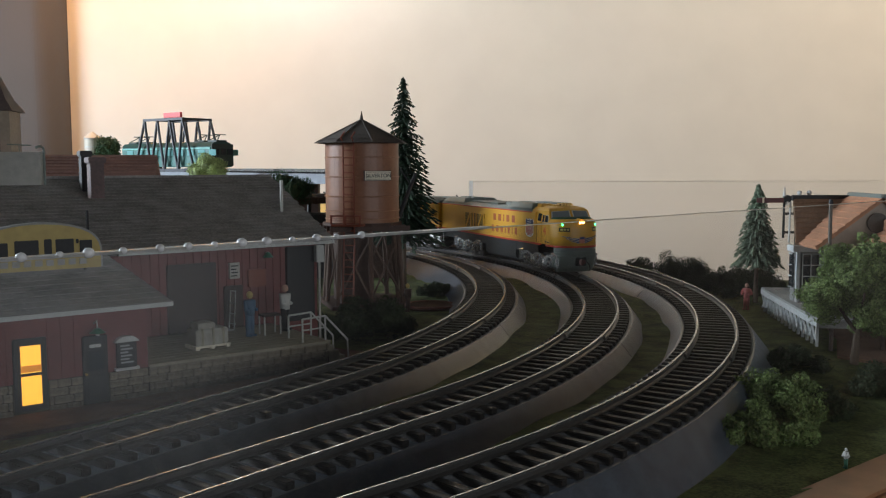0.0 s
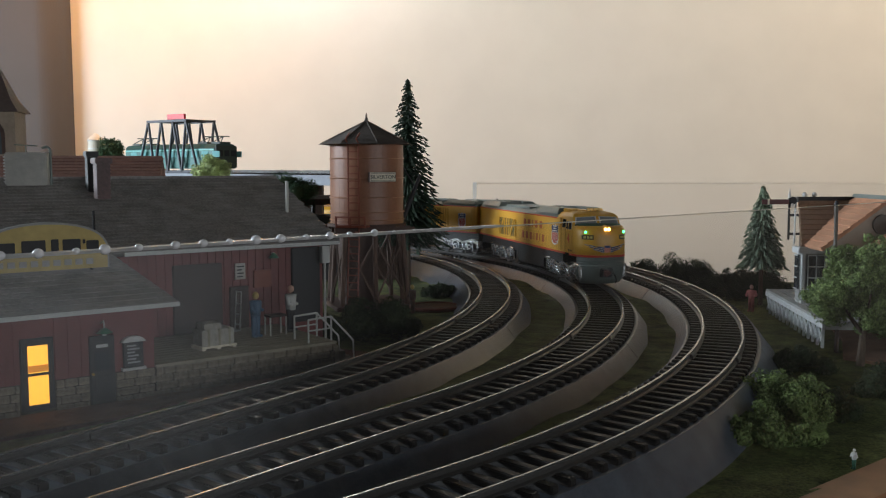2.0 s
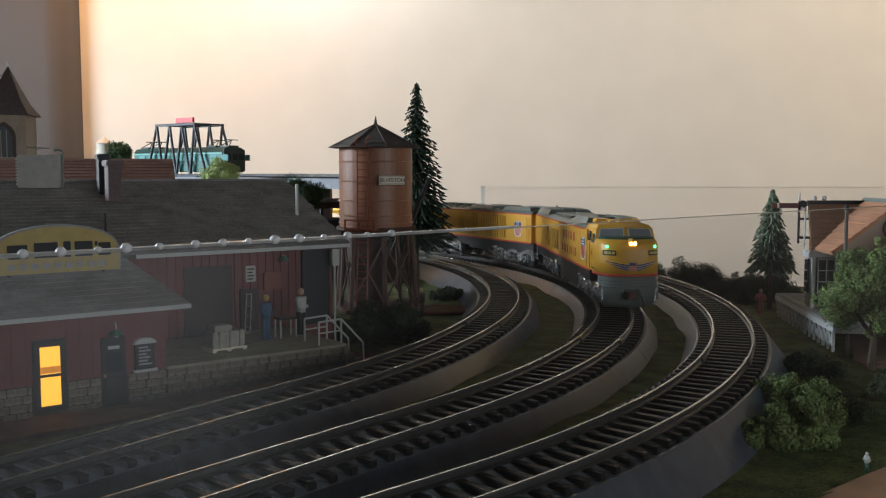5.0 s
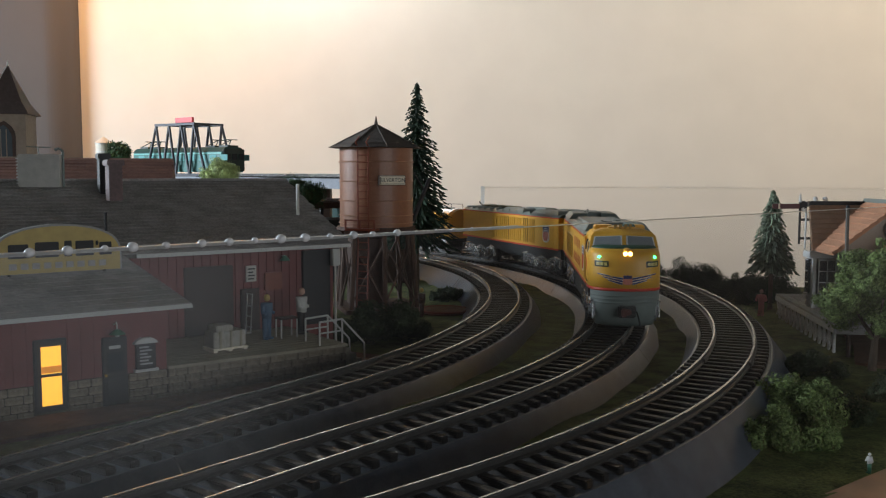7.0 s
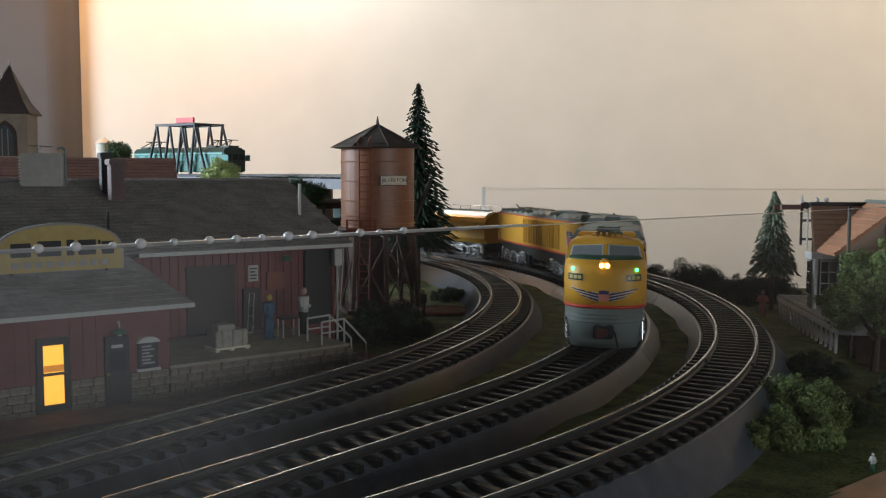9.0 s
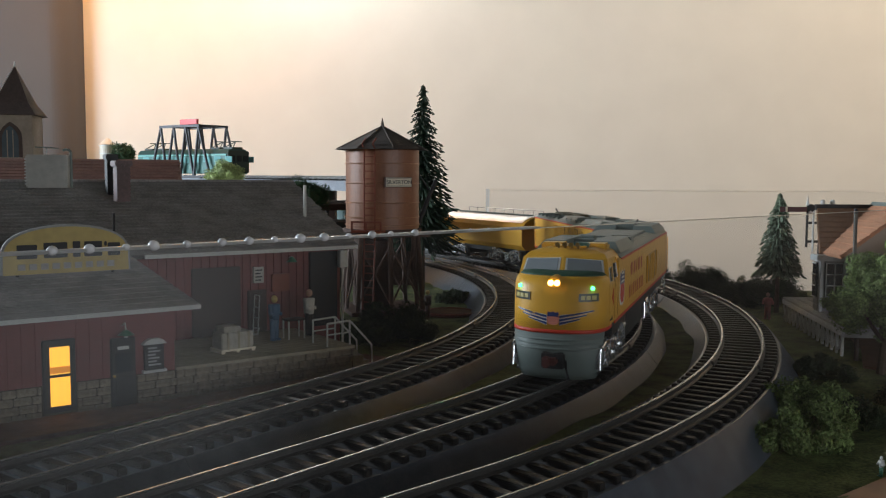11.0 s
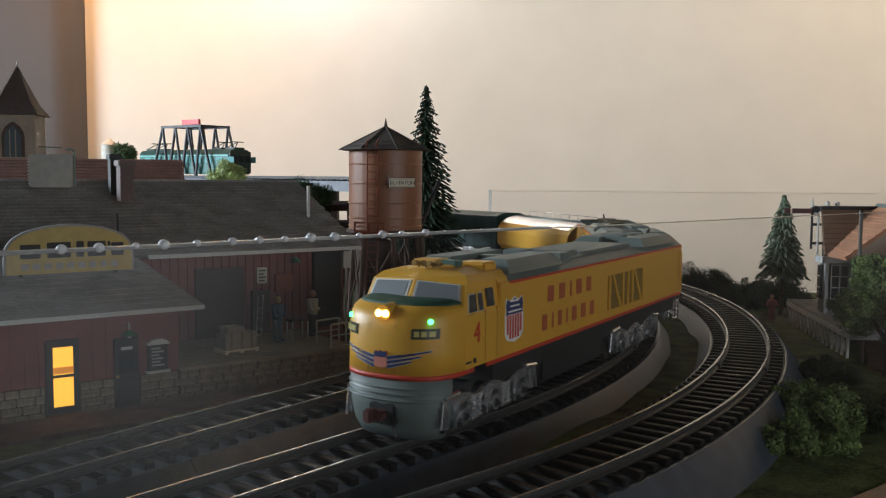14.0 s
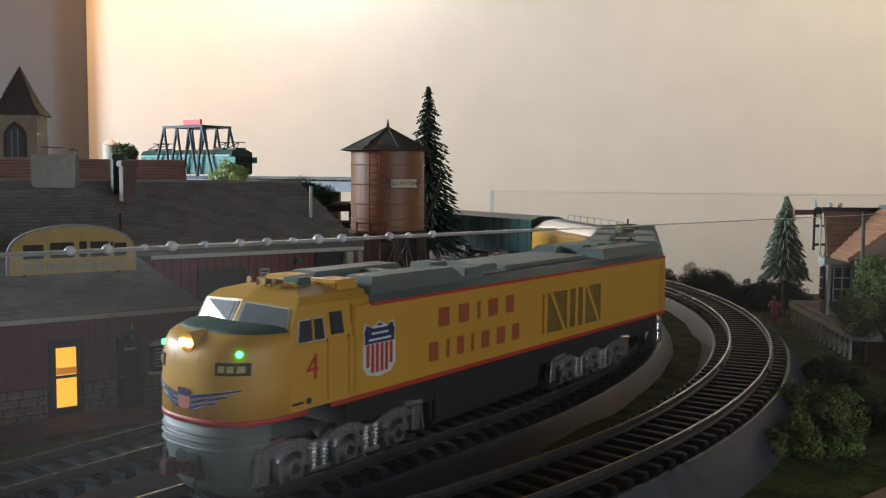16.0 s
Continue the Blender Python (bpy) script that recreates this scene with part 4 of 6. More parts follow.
# ---- water tower ----
def tower():
    root = thing("water_tower", pose(-0.053, 0.602, GZ, 0, 0, 18), "brown wooden water tower with grey roof on timber legs", "water tower")
    tank = part("tank", R((0, 0, 0.0545), (0, 0, 0.106), 0.0238, n=36), M_TANK, root, "rust-brown planked tank")
    for k in range(36):
        a = 2 * math.pi * (k + 0.5) / 36
        arc = [a + 0.0862 * (j / 4 - 0.5) * 2 for j in range(5)]
        ring = [(0.02395 * math.cos(q), 0.02395 * math.sin(q)) for q in arc] + [(0.0236 * math.cos(q), 0.0236 * math.sin(q)) for q in arc[::-1]]
        part("stave", PR(ring, "z", 0.0545, 0.106), M_TANK, tank)
    for z in (0.057, 0.062, 0.0715, 0.084, 0.0965):
        bm = bmesh.new()
        for k in range(36):
            a, b = 2 * math.pi * k / 36, 2 * math.pi * (k + 1) / 36
            rod(bm, (0.0245 * math.cos(a), 0.0245 * math.sin(a), z), (0.0245 * math.cos(b), 0.0245 * math.sin(b), z), 0.0003, n=5)
        part("hoop", bm, M_HOOP, tank, "thin iron hoop")
    roof = part("roof", R((0, 0, 0.1055), (0, 0, 0.1205), 0.0305, 0.0012, 8), M_TROOF, root, "grey-brown eight-sided shingle roof")
    for k in range(8):
        a = 2 * math.pi * k / 8
        part("ridge_strip", R((0.0300 * math.cos(a), 0.0300 * math.sin(a), 0.1062), (0.001 * math.cos(a), 0.001 * math.sin(a), 0.1208), 0.0004, n=5), M_TROOF, roof)
    for k in range(5):
        f = 1 - k / 5.5
        part("shingle_course", R((0, 0, 0.1056 + 0.0027 * k), (0, 0, 0.1062 + 0.0027 * k), 0.0312 * f + 0.0006, 0.0312 * f - 0.0006, 8), M_TROOF, roof)
    part("finial", R((0, 0, 0.1195), (0, 0, 0.1265), 0.0016, 0.0002, 8), M_TROOF, root)
    part("deck", R((0, 0, 0.0525), (0, 0, 0.0545), 0.0265, n=12), M_TDARK, root, "dark timber deck")
    for k in range(5):
        part("joist", B(-0.026, -0.022 + k * 0.011 - 0.001, 0.0495, 0.026, -0.022 + k * 0.011 + 0.001, 0.0525), M_TDARK, root)
    feet = [(-0.019, -0.019), (0.019, -0.019), (0.019, 0.019), (-0.019, 0.019), (0, -0.021), (0.021, 0), (0, 0.021), (-0.021, 0)]
    for x, y in feet:
        part("leg", R((x * 1.15, y * 1.15, 0), (x, y, 0.0495), 0.0016, n=8), M_TIMB, root, "round timber leg")
    ring = [feet[0], feet[4], feet[1], feet[5], feet[2], feet[6], feet[3], feet[7]]
    for a, b in zip(ring, ring[1:] + ring[:1]):
        part("brace", R((a[0] * 1.13, a[1] * 1.13, 0.006), (b[0], b[1], 0.044), 0.0007, n=6), M_TIMB, root)
        part("brace", R((b[0] * 1.13, b[1] * 1.13, 0.006), (a[0], a[1], 0.044), 0.0007, n=6), M_TIMB, root)
    part("pump_house", B(-0.017, -0.014, 0, 0.004, 0.015, 0.047, 0.0005), M_TDARK, root, "dark timber housing under the tank")
    part("plinth", B(-0.026, -0.026, -0.001, 0.026, 0.026, 0.0025, 0.0005), M_TDARK, root)
    # ladder on the side towards the diner
    la = math.radians(-122)
    d, t = Vector((math.cos(la), math.sin(la), 0)), Vector((-math.sin(la), math.cos(la), 0))
    bm = bmesh.new()
    for sg in (-1, 1):
        rod(bm, d * 0.0262 + t * sg * 0.0035 + Vector((0, 0, 0.040)), d * 0.0262 + t * sg * 0.0035 + Vector((0, 0, 0.1065)), 0.0005, n=6)
        rod(bm, d * 0.030 + t * sg * 0.0035 + Vector((0, 0, 0)), d * 0.0262 + t * sg * 0.0035 + Vector((0, 0, 0.042)), 0.0006, n=6)
    for sg in (-1, 1):
        rod(bm, d * 0.0262 + t * sg * 0.0035 + Vector((0, 0, 0.1060)), d * 0.0300 + t * sg * 0.0035 + Vector((0, 0, 0.1085)), 0.0005, n=6)
        rod(bm, d * 0.0300 + t * sg * 0.0035 + Vector((0, 0, 0.1085)), d * 0.0235 + t * sg * 0.0035 + Vector((0, 0, 0.1122)), 0.0005, n=6)
    for k in range(22):
        rod(bm, d * 0.0264 - t * 0.0035 + Vector((0, 0, 0.004 + k * 0.0046)), d * 0.0264 + t * 0.0035 + Vector((0, 0, 0.004 + k * 0.0046)), 0.0004, n=5)
    part("ladder", bm, M_LADDER, root, "reddish-brown ladder")
    # landing rail
    bm = bmesh.new()
    box(bm, 0.0235, -0.010, 0.0530, 0.0330, 0.010, 0.0545, 0.0003)
    for y in (-0.0095, 0, 0.0095):
        box(bm, 0.0322, y - 0.0005, 0.0545, 0.0330, y + 0.0005, 0.0600)
    box(bm, 0.0322, -0.010, 0.0592, 0.0331, 0.010, 0.0602)
    bmesh.ops.transform(bm, matrix=pose(0, 0, 0, 0, 0, math.degrees(la)), verts=bm.verts)
    part("landing", bm, M_LADDER, root, "small railed landing")
    # station name board
    sa = math.radians(-84 - 18 + 22)
    m = pose(0, 0, 0, 0, 0, math.degrees(sa))
    brd = part("name_board", B(0.0240, -0.0092, 0.0815, 0.0256, 0.0092, 0.0880, 0.0002, m), M_TDARK, root, "dark-edged name board reading SILVERTON")
    part("board_face", B(0.0250, -0.0088, 0.0819, 0.0258, 0.0088, 0.0876, 0, m), M_CREAM, brd, "cream board face")
    part("board_field", B(0.0252, -0.0083, 0.0824, 0.0260, 0.0083, 0.0871, 0, m), M_TDARK, brd)
    part("board_panel", B(0.0254, -0.0081, 0.0826, 0.0262, 0.0081, 0.0869, 0, m), M_CREAM, brd)
    fc = bpy.data.curves.new("board_text", "FONT")
    fc.body, fc.size, fc.extrude, fc.align_x, fc.align_y = "SILVERTON", 0.0034, 0.00008, "CENTER", "CENTER"
    fc.materials.append(M_DARK)
    tx = new("board_text", fc)
    tx.parent = brd
    tx.matrix_local = m @ Matrix.Translation((0.02632, 0, 0.0847)) @ pose(0, 0, 0, 90, 0, 90)
    # water spout
    sp = math.radians(12)
    bm = bmesh.new()
    c, s = math.cos(sp), math.sin(sp)
    rod(bm, (0.0245 * c, 0.0245 * s, 0.096), (0.0245 * c, 0.0245 * s, 0.055), 0.0007, n=8)
    rod(bm, (0.0265 * c, 0.0265 * s, 0.056), (0.040 * c, 0.040 * s, 0.086), 0.0018, 0.0012, 10)
    rod(bm, (0.0245 * c, 0.0245 * s, 0.094), (0.036 * c, 0.036 * s, 0.078), 0.0005, n=6)
    part("spout", bm, M_DARK, root, "dark raised water spout")


M_TIMB = mat("weathered_brown_timber", (0.13, 0.075, 0.055), 0.7, var=0.25, scale=600)
M_HOOP = mat("worn_hoop", (0.4, 0.2, 0.12), 0.35, 0.4, var=0.2, scale=500)
M_LADDER = mat("red_brown_ladder", (0.22, 0.06, 0.035), 0.5, var=0.15, scale=500)
M_CREAM = mat("cream_board", (0.75, 0.68, 0.54), 0.6, var=0.08, scale=500)
tower()


# ---- diner: its own axes run along the front wall, back from it, and up from the ground ----
DIN = pose(-0.1591, 0.321, GZ, 0, 0, 37.35)
M_STONES = mat("weathered_stone_block", (0.24, 0.20, 0.145), 0.85, var=0.35, scale=700, bump=0.4)
M_MORTAR = mat("dark_mortar", (0.07, 0.06, 0.045), 0.9, var=0.3, scale=900, bump=0.3)
M_GREENL = mat("green_enamel_lamp", (0.05, 0.16, 0.10), 0.3, var=0.1, scale=300, bump=0.02)
M_SIGN = mat("mustard_sign_face", (0.46, 0.34, 0.11), 0.55, var=0.12, scale=300, bump=0.03)
M_CRATE = mat("pale_grey_crate", (0.36, 0.34, 0.29), 0.8, var=0.2, scale=500)
M_RAILW = mat("pale_grey_handrail", (0.5, 0.5, 0.47), 0.45, var=0.1, scale=500, bump=0.05)


def stones(parent, x0, x1, y, rows, h, me_cache={}):
    """Courses of stone blocks, each its own block with recessed joints, staggered row by row."""
    for r in range(rows):
        x = x0 - (0.003 if r % 2 else 0.0)
        k = 0
        while x < x1 - 0.0005:
            w = (0.0062, 0.0048, 0.0070)[(k + r) % 3]
            a, b = max(x, x0), min(x + w, x1)
            if b - a > 0.0008:
                key = (round(b - a, 4), (k * 7 + r) % 2)
                if key not in me_cache:
                    o = part("stone", B(0.0001, -0.0006 - 0.0003 * key[1], 0.0001, b - a - 0.00025, 0.0006, h - 0.00025, 0.00025), M_STONES, parent)
                    me_cache[key] = o.data
                else:
                    o = new("stone", me_cache[key])
                    o.parent = parent
                o.matrix_local = pose(a, y, r * h)
            x += w
            k += 1


def shingles(parent, x0, x1, y0, z0, y1, z1, n, material):
    """Overlapping courses on a slope that rises from (y0, z0) to (y1, z1)."""
    d = Vector((0, y1 - y0, z1 - z0))
    nrm = Vector((0, -(z1 - z0), y1 - y0)).normalized()
    if nrm.z < 0:
        nrm.negate()
    for k in range(n):
        a, b = Vector((0, y0, z0)) + d * (k / n), Vector((0, y0, z0)) + d * (min(1, (k + 1.15) / n))
        pts = [a + nrm * 0.0001, a + nrm * 0.0006, b + nrm * 0.0003, b - nrm * 0.0002]
        j = 0.0006 * math.sin(k * 2.7)
        part("shingle_course", PR([(p.y, p.z) for p in pts], "x", x0 + j, x1 + j), material, parent)


def diner():
    root = thing("diner", DIN, "red-brown diner with stone base, dark shingle roofs, lit window", "building")
    wing = part("wing_wall", B(-0.12, 0.0, 0.0, 0.0541, 0.060, 0.0378), M_BRICK, root, "red-brown painted wing wall")
    base = part("stone_base", B(-0.12, -0.0005, 0, 0.0543, 0.002, 0.0123), M_MORTAR, root, "grey-tan stone base")
    for a, b in ((-0.03, 0.0045), (0.0168, 0.0290), (0.0388, 0.0545)):
        stones(base, a, b, -0.0008, 4, 0.0031)
    # boards of the wing wall
    for k in range(18):
        x = -0.03 + k * 0.0047
        if 0.0035 < x < 0.017 or 0.028 < x < 0.0392 or 0.040 < x < 0.051:
            continue
        part("batten", B(x, -0.0004, 0.0125, x + 0.0005, 0.0004, 0.0375), M_BRICK, wing)
    win = part("window_frame", B(0.0050, -0.0012, 0.0020, 0.0165, 0.0006, 0.0288, 0.0003), M_DARK, root, "dark window frame")
    part("pane", B(0.0074, -0.0016, 0.0162, 0.0143, -0.0008, 0.0262), M_AMBER, win, "upper pane lit amber from within")
    part("pane", B(0.0074, -0.0016, 0.0045, 0.0143, -0.0008, 0.0150), M_AMBER, win, "lower pane lit amber from within")
    part("blind", B(0.0074, -0.0019, 0.0166, 0.0143, -0.0014, 0.0190), M_BLIND, win, "orange blind edge")
    door = part("door", B(0.0292, -0.0014, 0.0008, 0.0384, 0.0006, 0.0272, 0.0003), M_DARK, root, "dark green-black office door")
    part("panel", B(0.0306, -0.0018, 0.0030, 0.0370, -0.0010, 0.0120, 0.0002), M_DARK, door)
    part("glass", B(0.0306, -0.0018, 0.0140, 0.0370, -0.0010, 0.0215, 0.0002), M_WIN, door)
    part("plate", B(0.0316, -0.0018, 0.0228, 0.0358, -0.0011, 0.0240), M_TRIM, door)
    part("knob", R((0.0300, -0.0014, 0.0130), (0.0300, -0.0026, 0.0130), 0.0005, n=8), M_BRASS, door)
    brd = part("menu_board", B(0.0418, -0.0016, 0.0135, 0.0493, 0.0004, 0.0238), M_DARK, root, "black menu board with white cap and sill")
    part("cap", PR([(0.0408, 0.0236), (0.0503, 0.0236), (0.0490, 0.0250), (0.0472, 0.0258), (0.0439, 0.0258), (0.0421, 0.0250)], "y", -0.0024, 0.0004), M_TRIM, brd)
    part("sill", B(0.0410, -0.0024, 0.0126, 0.0501, 0.0004, 0.0136), M_TRIM, brd)
    for k, w in enumerate((0.0036, 0.0048, 0.0030, 0.0044, 0.0034, 0.0050)):
        part("writing_bar", B(0.0430 + 0.0002 * (k % 2), -0.0018, 0.0218 - k * 0.0013, 0.0430 + w, -0.0015, 0.0224 - k * 0.0013), M_CHALK, brd)
    lampm = bmesh.new()
    rod(lampm, (0.0338, -0.0006, 0.0318), (0.0338, -0.0040, 0.0332), 0.0003, n=6)
    rod(lampm, (0.0338, -0.0040, 0.0332), (0.0338, -0.0048, 0.0308), 0.0003, n=6)
    lp = part("wall_lamp", lampm, M_RAILW, root, "gooseneck lamp with green enamel shade")
    part("shade", R((0.0338, -0.0048, 0.0288), (0.0338, -0.0048, 0.0306), 0.0031, 0.0008, 14), M_GREENL, lp, "green enamel shade")
    part("bulb", R((0.0338, -0.0048, 0.0278), (0.0338, -0.0048, 0.0290), 0.0007, 0.0009, 8), M_TRIM, lp)
    # wing roof with a hipped end
    wr = bmesh.new()
    e = [(-0.13, -0.0062, 0.0378), (0.0622, -0.0062, 0.0382), (0.0622, 0.058, 0.0382), (0.052, 0.058, 0.0560), (-0.13, 0.058, 0.0560)]
    lo = [wr.verts.new((x, y, z - 0.0012)) for x, y, z in e]
    hi = [wr.verts.new(p) for p in e]
    for q in ((0, 1, 3, 4), (1, 2, 3)):
        wr.faces.new([hi[k] for k in q]), wr.faces.new([lo[k] for k in reversed(q)])
    for a, b in ((0, 1), (1, 2), (2, 3), (3, 4), (4, 0)):
        wr.faces.new((lo[a], lo[b], hi[b], hi[a]))
    wroof = part("wing_roof", wr, M_SHING, root, "dark grey shingle wing roof")
    n = 13
    for k in range(n):
        f0, f1 = k / n, min(1, (k + 1.12) / n)
        y0, z0, y1, z1 = -0.0062 + 0.0642 * f0, 0.0380 + 0.018 * f0, -0.0062 + 0.0642 * f1, 0.0380 + 0.018 * f1
        xr0, xr1 = 0.0622 - 0.0102 * f0, 0.0622 - 0.0102 * f1
        bm = bmesh.new()
        top = [bm.verts.new(p) for p in ((-0.13, y0, z0 + 0.0006), (xr0, y0, z0 + 0.0006), (xr1, y1, z1 + 0.0003), (-0.13, y1, z1 + 0.0003))]
        bot = [bm.verts.new(p) for p in ((-0.13, y0, z0 - 0.0002), (xr0, y0, z0 - 0.0002), (xr1, y1, z1 - 0.0004), (-0.13, y1, z1 - 0.0004))]
        bm.faces.new(top), bm.faces.new(bot)
        for a in range(4):
            bm.faces.new((bot[a], bot[(a + 1) % 4], top[(a + 1) % 4], top[a]))
        part("shingle_course", bm, M_SHING, wroof)
    part("fascia", B(-0.13, -0.0070, 0.0366, 0.0624, -0.0060, 0.0382), M_TRIM, root, "pale eave board")
    # main hall
    hall = part("hall_wall", B(-0.12, 0.058, 0, 0.163, 0.182, 0.0530), M_BRICK, root, "dark red-brown hall wall")
    for k in range(26):
        x = 0.056 + k * 0.0041
        part("batten", B(x, 0.0574, 0.0130, x + 0.0005, 0.0584, 0.0525), M_BRICK, hall)
    hroof = part("hall_roof", PR([(0.050, 0.0535), (0.120, 0.0850), (0.190, 0.0535), (0.186, 0.0515), (0.120, 0.0825), (0.054, 0.0515)], "x", -0.13, 0.1685), M_SHING, root, "dark grey shingle hall roof")
    shingles(hroof, -0.13, 0.1690, 0.0498, 0.0534, 0.120, 0.0850, 22, M_SHING)
    part("ridge_cap", B(-0.13, 0.1185, 0.0848, 0.1690, 0.1215, 0.0862, 0.0003), M_SHING, hroof)
    part("fascia", B(0.060, 0.0492, 0.0518, 0.1685, 0.0502, 0.0535), M_TRIM, root, "pale eave board")
    part("gable_wall", PR([(0.058, 0.0528), (0.120, 0.0825), (0.182, 0.0528)], "x", 0.1600, 0.1632), M_BRICK, root)
    part("freight_door", B(0.084, 0.0568, 0.0130, 0.108, 0.0586, 0.0455, 0.0003), M_DARKB, root, "dark brown sliding freight door")
    part("doorway", B(0.1118, 0.0568, 0.0130, 0.1215, 0.0588, 0.0335, 0.0003), M_DARKB, root, "dark brown hall door")
    part("side_door", B(0.1450, 0.0560, 0.0130, 0.1605, 0.0588, 0.0505, 0.0003), M_DARK, root, "black end wall panel")
    pst = part("poster", B(0.1146, 0.0566, 0.0369, 0.1198, 0.0578, 0.0446), M_CREAMP, root, "pale poster with dark writing")
    for k in range(4):
        part("writing_bar", B(0.1154, 0.0563, 0.0428 - k * 0.0016, 0.1154 + (0.0036, 0.0026, 0.0034, 0.0030)[k], 0.0567, 0.0434 - k * 0.0016), M_DARK, pst)
    part("notice_board", B(0.1243, 0.0564, 0.0321, 0.1335, 0.0580, 0.0407, 0.0002), M_LADDER, root, "brown notice board")
    lampm = bmesh.new()
    rod(lampm, (0.1340, 0.0574, 0.0485), (0.1335, 0.0535, 0.0490), 0.0003, n=6)
    lp = part("wall_lamp", lampm, M_RAILW, root, "wall lamp with green enamel shade")
    part("shade", R((0.1335, 0.0535, 0.0465), (0.1335, 0.0535, 0.0490), 0.0026, 0.0007, 12), M_GREENL, lp)
    # platform
    pf = part("platform", B(0.0545, 0.0006, 0, 0.136, 0.058, 0.0120), M_MORTAR, root, "stone-faced loading platform")
    stones(pf, 0.0545, 0.136, 0.0, 4, 0.0030)
    for k in range(12):
        part("plank", B(0.0545, -0.0008 + k * 0.0049, 0.0120, 0.1365, 0.0036 + k * 0.0049, 0.0132, 0.0002), M_PLAT, pf)
    for k in range(4):
        part("step", B(0.1365 + 0.0030 * k, 0.002, 0, 0.1395 + 0.0030 * k, 0.016, 0.0105 - 0.0027 * k, 0.0002), M_PLAT, root, "pale timber step")
    for y in (0.0025, 0.0155):
        bm = bmesh.new()
        pts = [(0.1240, y, 0.0132), (0.1240, y, 0.0235), (0.1355, y, 0.0240), (0.1470, y, 0.0120), (0.1475, y, 0.0)]
        for a, b in zip(pts, pts[1:]):
            rod(bm, a, b, 0.00045, n=6)
        rod(bm, (0.1355, y, 0.0130), (0.1355, y, 0.0240), 0.00045, n=6)
        rod(bm, (0.1240, y, 0.0185), (0.1355, y, 0.0188), 0.00035, n=6)
        part("handrail", bm, M_RAILW, root, "pale grey pipe handrail")
    # roof pipes and chimneys
    part("vent_pipe", R((0.0520, 0.066, 0.058), (0.0520, 0.066, 0.0715), 0.0006, n=8), M_DARK, root)
    part("vent_pipe", R((0.1550, 0.080, 0.060), (0.1550, 0.080, 0.0835), 0.0009, n=8), M_RAILW, root, "pale roof vent pipe")


# the blind's glow stands in for window light shining through it
M_BLIND = mat("backlit_orange_blind", (0.75, 0.28, 0.03), 0.7, var=0.05, scale=200, bump=0.02, glow=0.5)
M_CHALK = mat("chalk_writing", (0.4, 0.4, 0.4), 0.8, var=0.1, scale=400)
M_DARKB = mat("dark_brown_door_paint", (0.045, 0.025, 0.02), 0.6, var=0.2, scale=500)
M_CREAMP = mat("aged_paper", (0.45, 0.42, 0.37), 0.8, var=0.1, scale=400)
diner()


def on_diner(x, y, z, turn=0):
    return DIN @ pose(x, y, z, 0, 0, turn)


def shop_sign():
    root = thing("shop_sign", on_diner(0.0225, 0.030, 0.0505, 0), "oval mustard shop sign with dark border standing on the roof", "sign")
    out = [(0.0245 * math.cos(a), 0.0035 + 0.0150 * max(0, math.sin(a)) ** 0.6) for a in [math.pi * k / 24 for k in range(25)]]
    out = [(-0.0245, -0.0005), (0.0245, -0.0005)] + out
    board = part("board", PR(out, "y", -0.0006, 0.0012), M_GREY, root)
    inn = [(x * 0.965, 0.0002 + (z - 0.0002) * 0.955) for x, z in out]
    part("face", PR(inn, "y", -0.0012, 0.0), M_SIGN, board, "mustard yellow sign face")
    # the shop's name as plain dark bars
    for x0, x1, z0, z1 in ((-0.0187, -0.0114, 0.0056, 0.0110), (-0.0090, -0.0002, 0.0056, 0.0116), (0.0019, 0.0047, 0.0056, 0.0118), (0.0062, 0.0131, 0.0056, 0.0116), (0.0140, 0.0150, 0.0096, 0.0114), (0.0154, 0.0202, 0.0056, 0.0108)):
        part("name_bar", B(x0, -0.0018, z0, x1, -0.0011, z1, 0.0002), M_DARK, board)
    for k in range(9):
        part("name_bar", B(-0.0185 + k * 0.0042, -0.0017, 0.0012, -0.0158 + k * 0.0042, -0.0011, 0.0036), M_CRATE, board)
    for x in (-0.018, 0.018):
        part("post", R((x, 0.0018, -0.0040), (x, 0.0018, 0.006), 0.0006, n=6), M_DARK, root)


shop_sign()


def chimney(m, w, h, material, label, name):
    root = thing(name, m, label, "chimney")
    part("shaft", B(-w, -w, 0, w, w, h, 0.0003), material, root)
    for k in range(int(h / 0.0016)):
        part("course", B(-w - 0.0002, -w - 0.0002, k * 0.0016 + 0.0001, w + 0.0002, w + 0.0002, k * 0.0016 + 0.0013, 0.0002), material, root)
    part("cap", B(-w * 1.35, -w * 1.35, h - 0.0028, w * 1.35, w * 1.35, h, 0.0004), material, root)
    return root


M_CHIM = mat("dark_brick_chimney", (0.10, 0.05, 0.045), 0.5, var=0.3, scale=800)
chimney(pose(-0.1632, 0.431, 0.060, 0, 0, 37), 0.0030, 0.0192, M_CHIM, "dark brick chimney on the diner roof", "brick_chimney")
chimney(pose(-0.1735, 0.445, 0.060, 0, 0, 37), 0.0022, 0.0225, M_DARK, "black stove-pipe chimney on the diner roof", "stove_chimney")


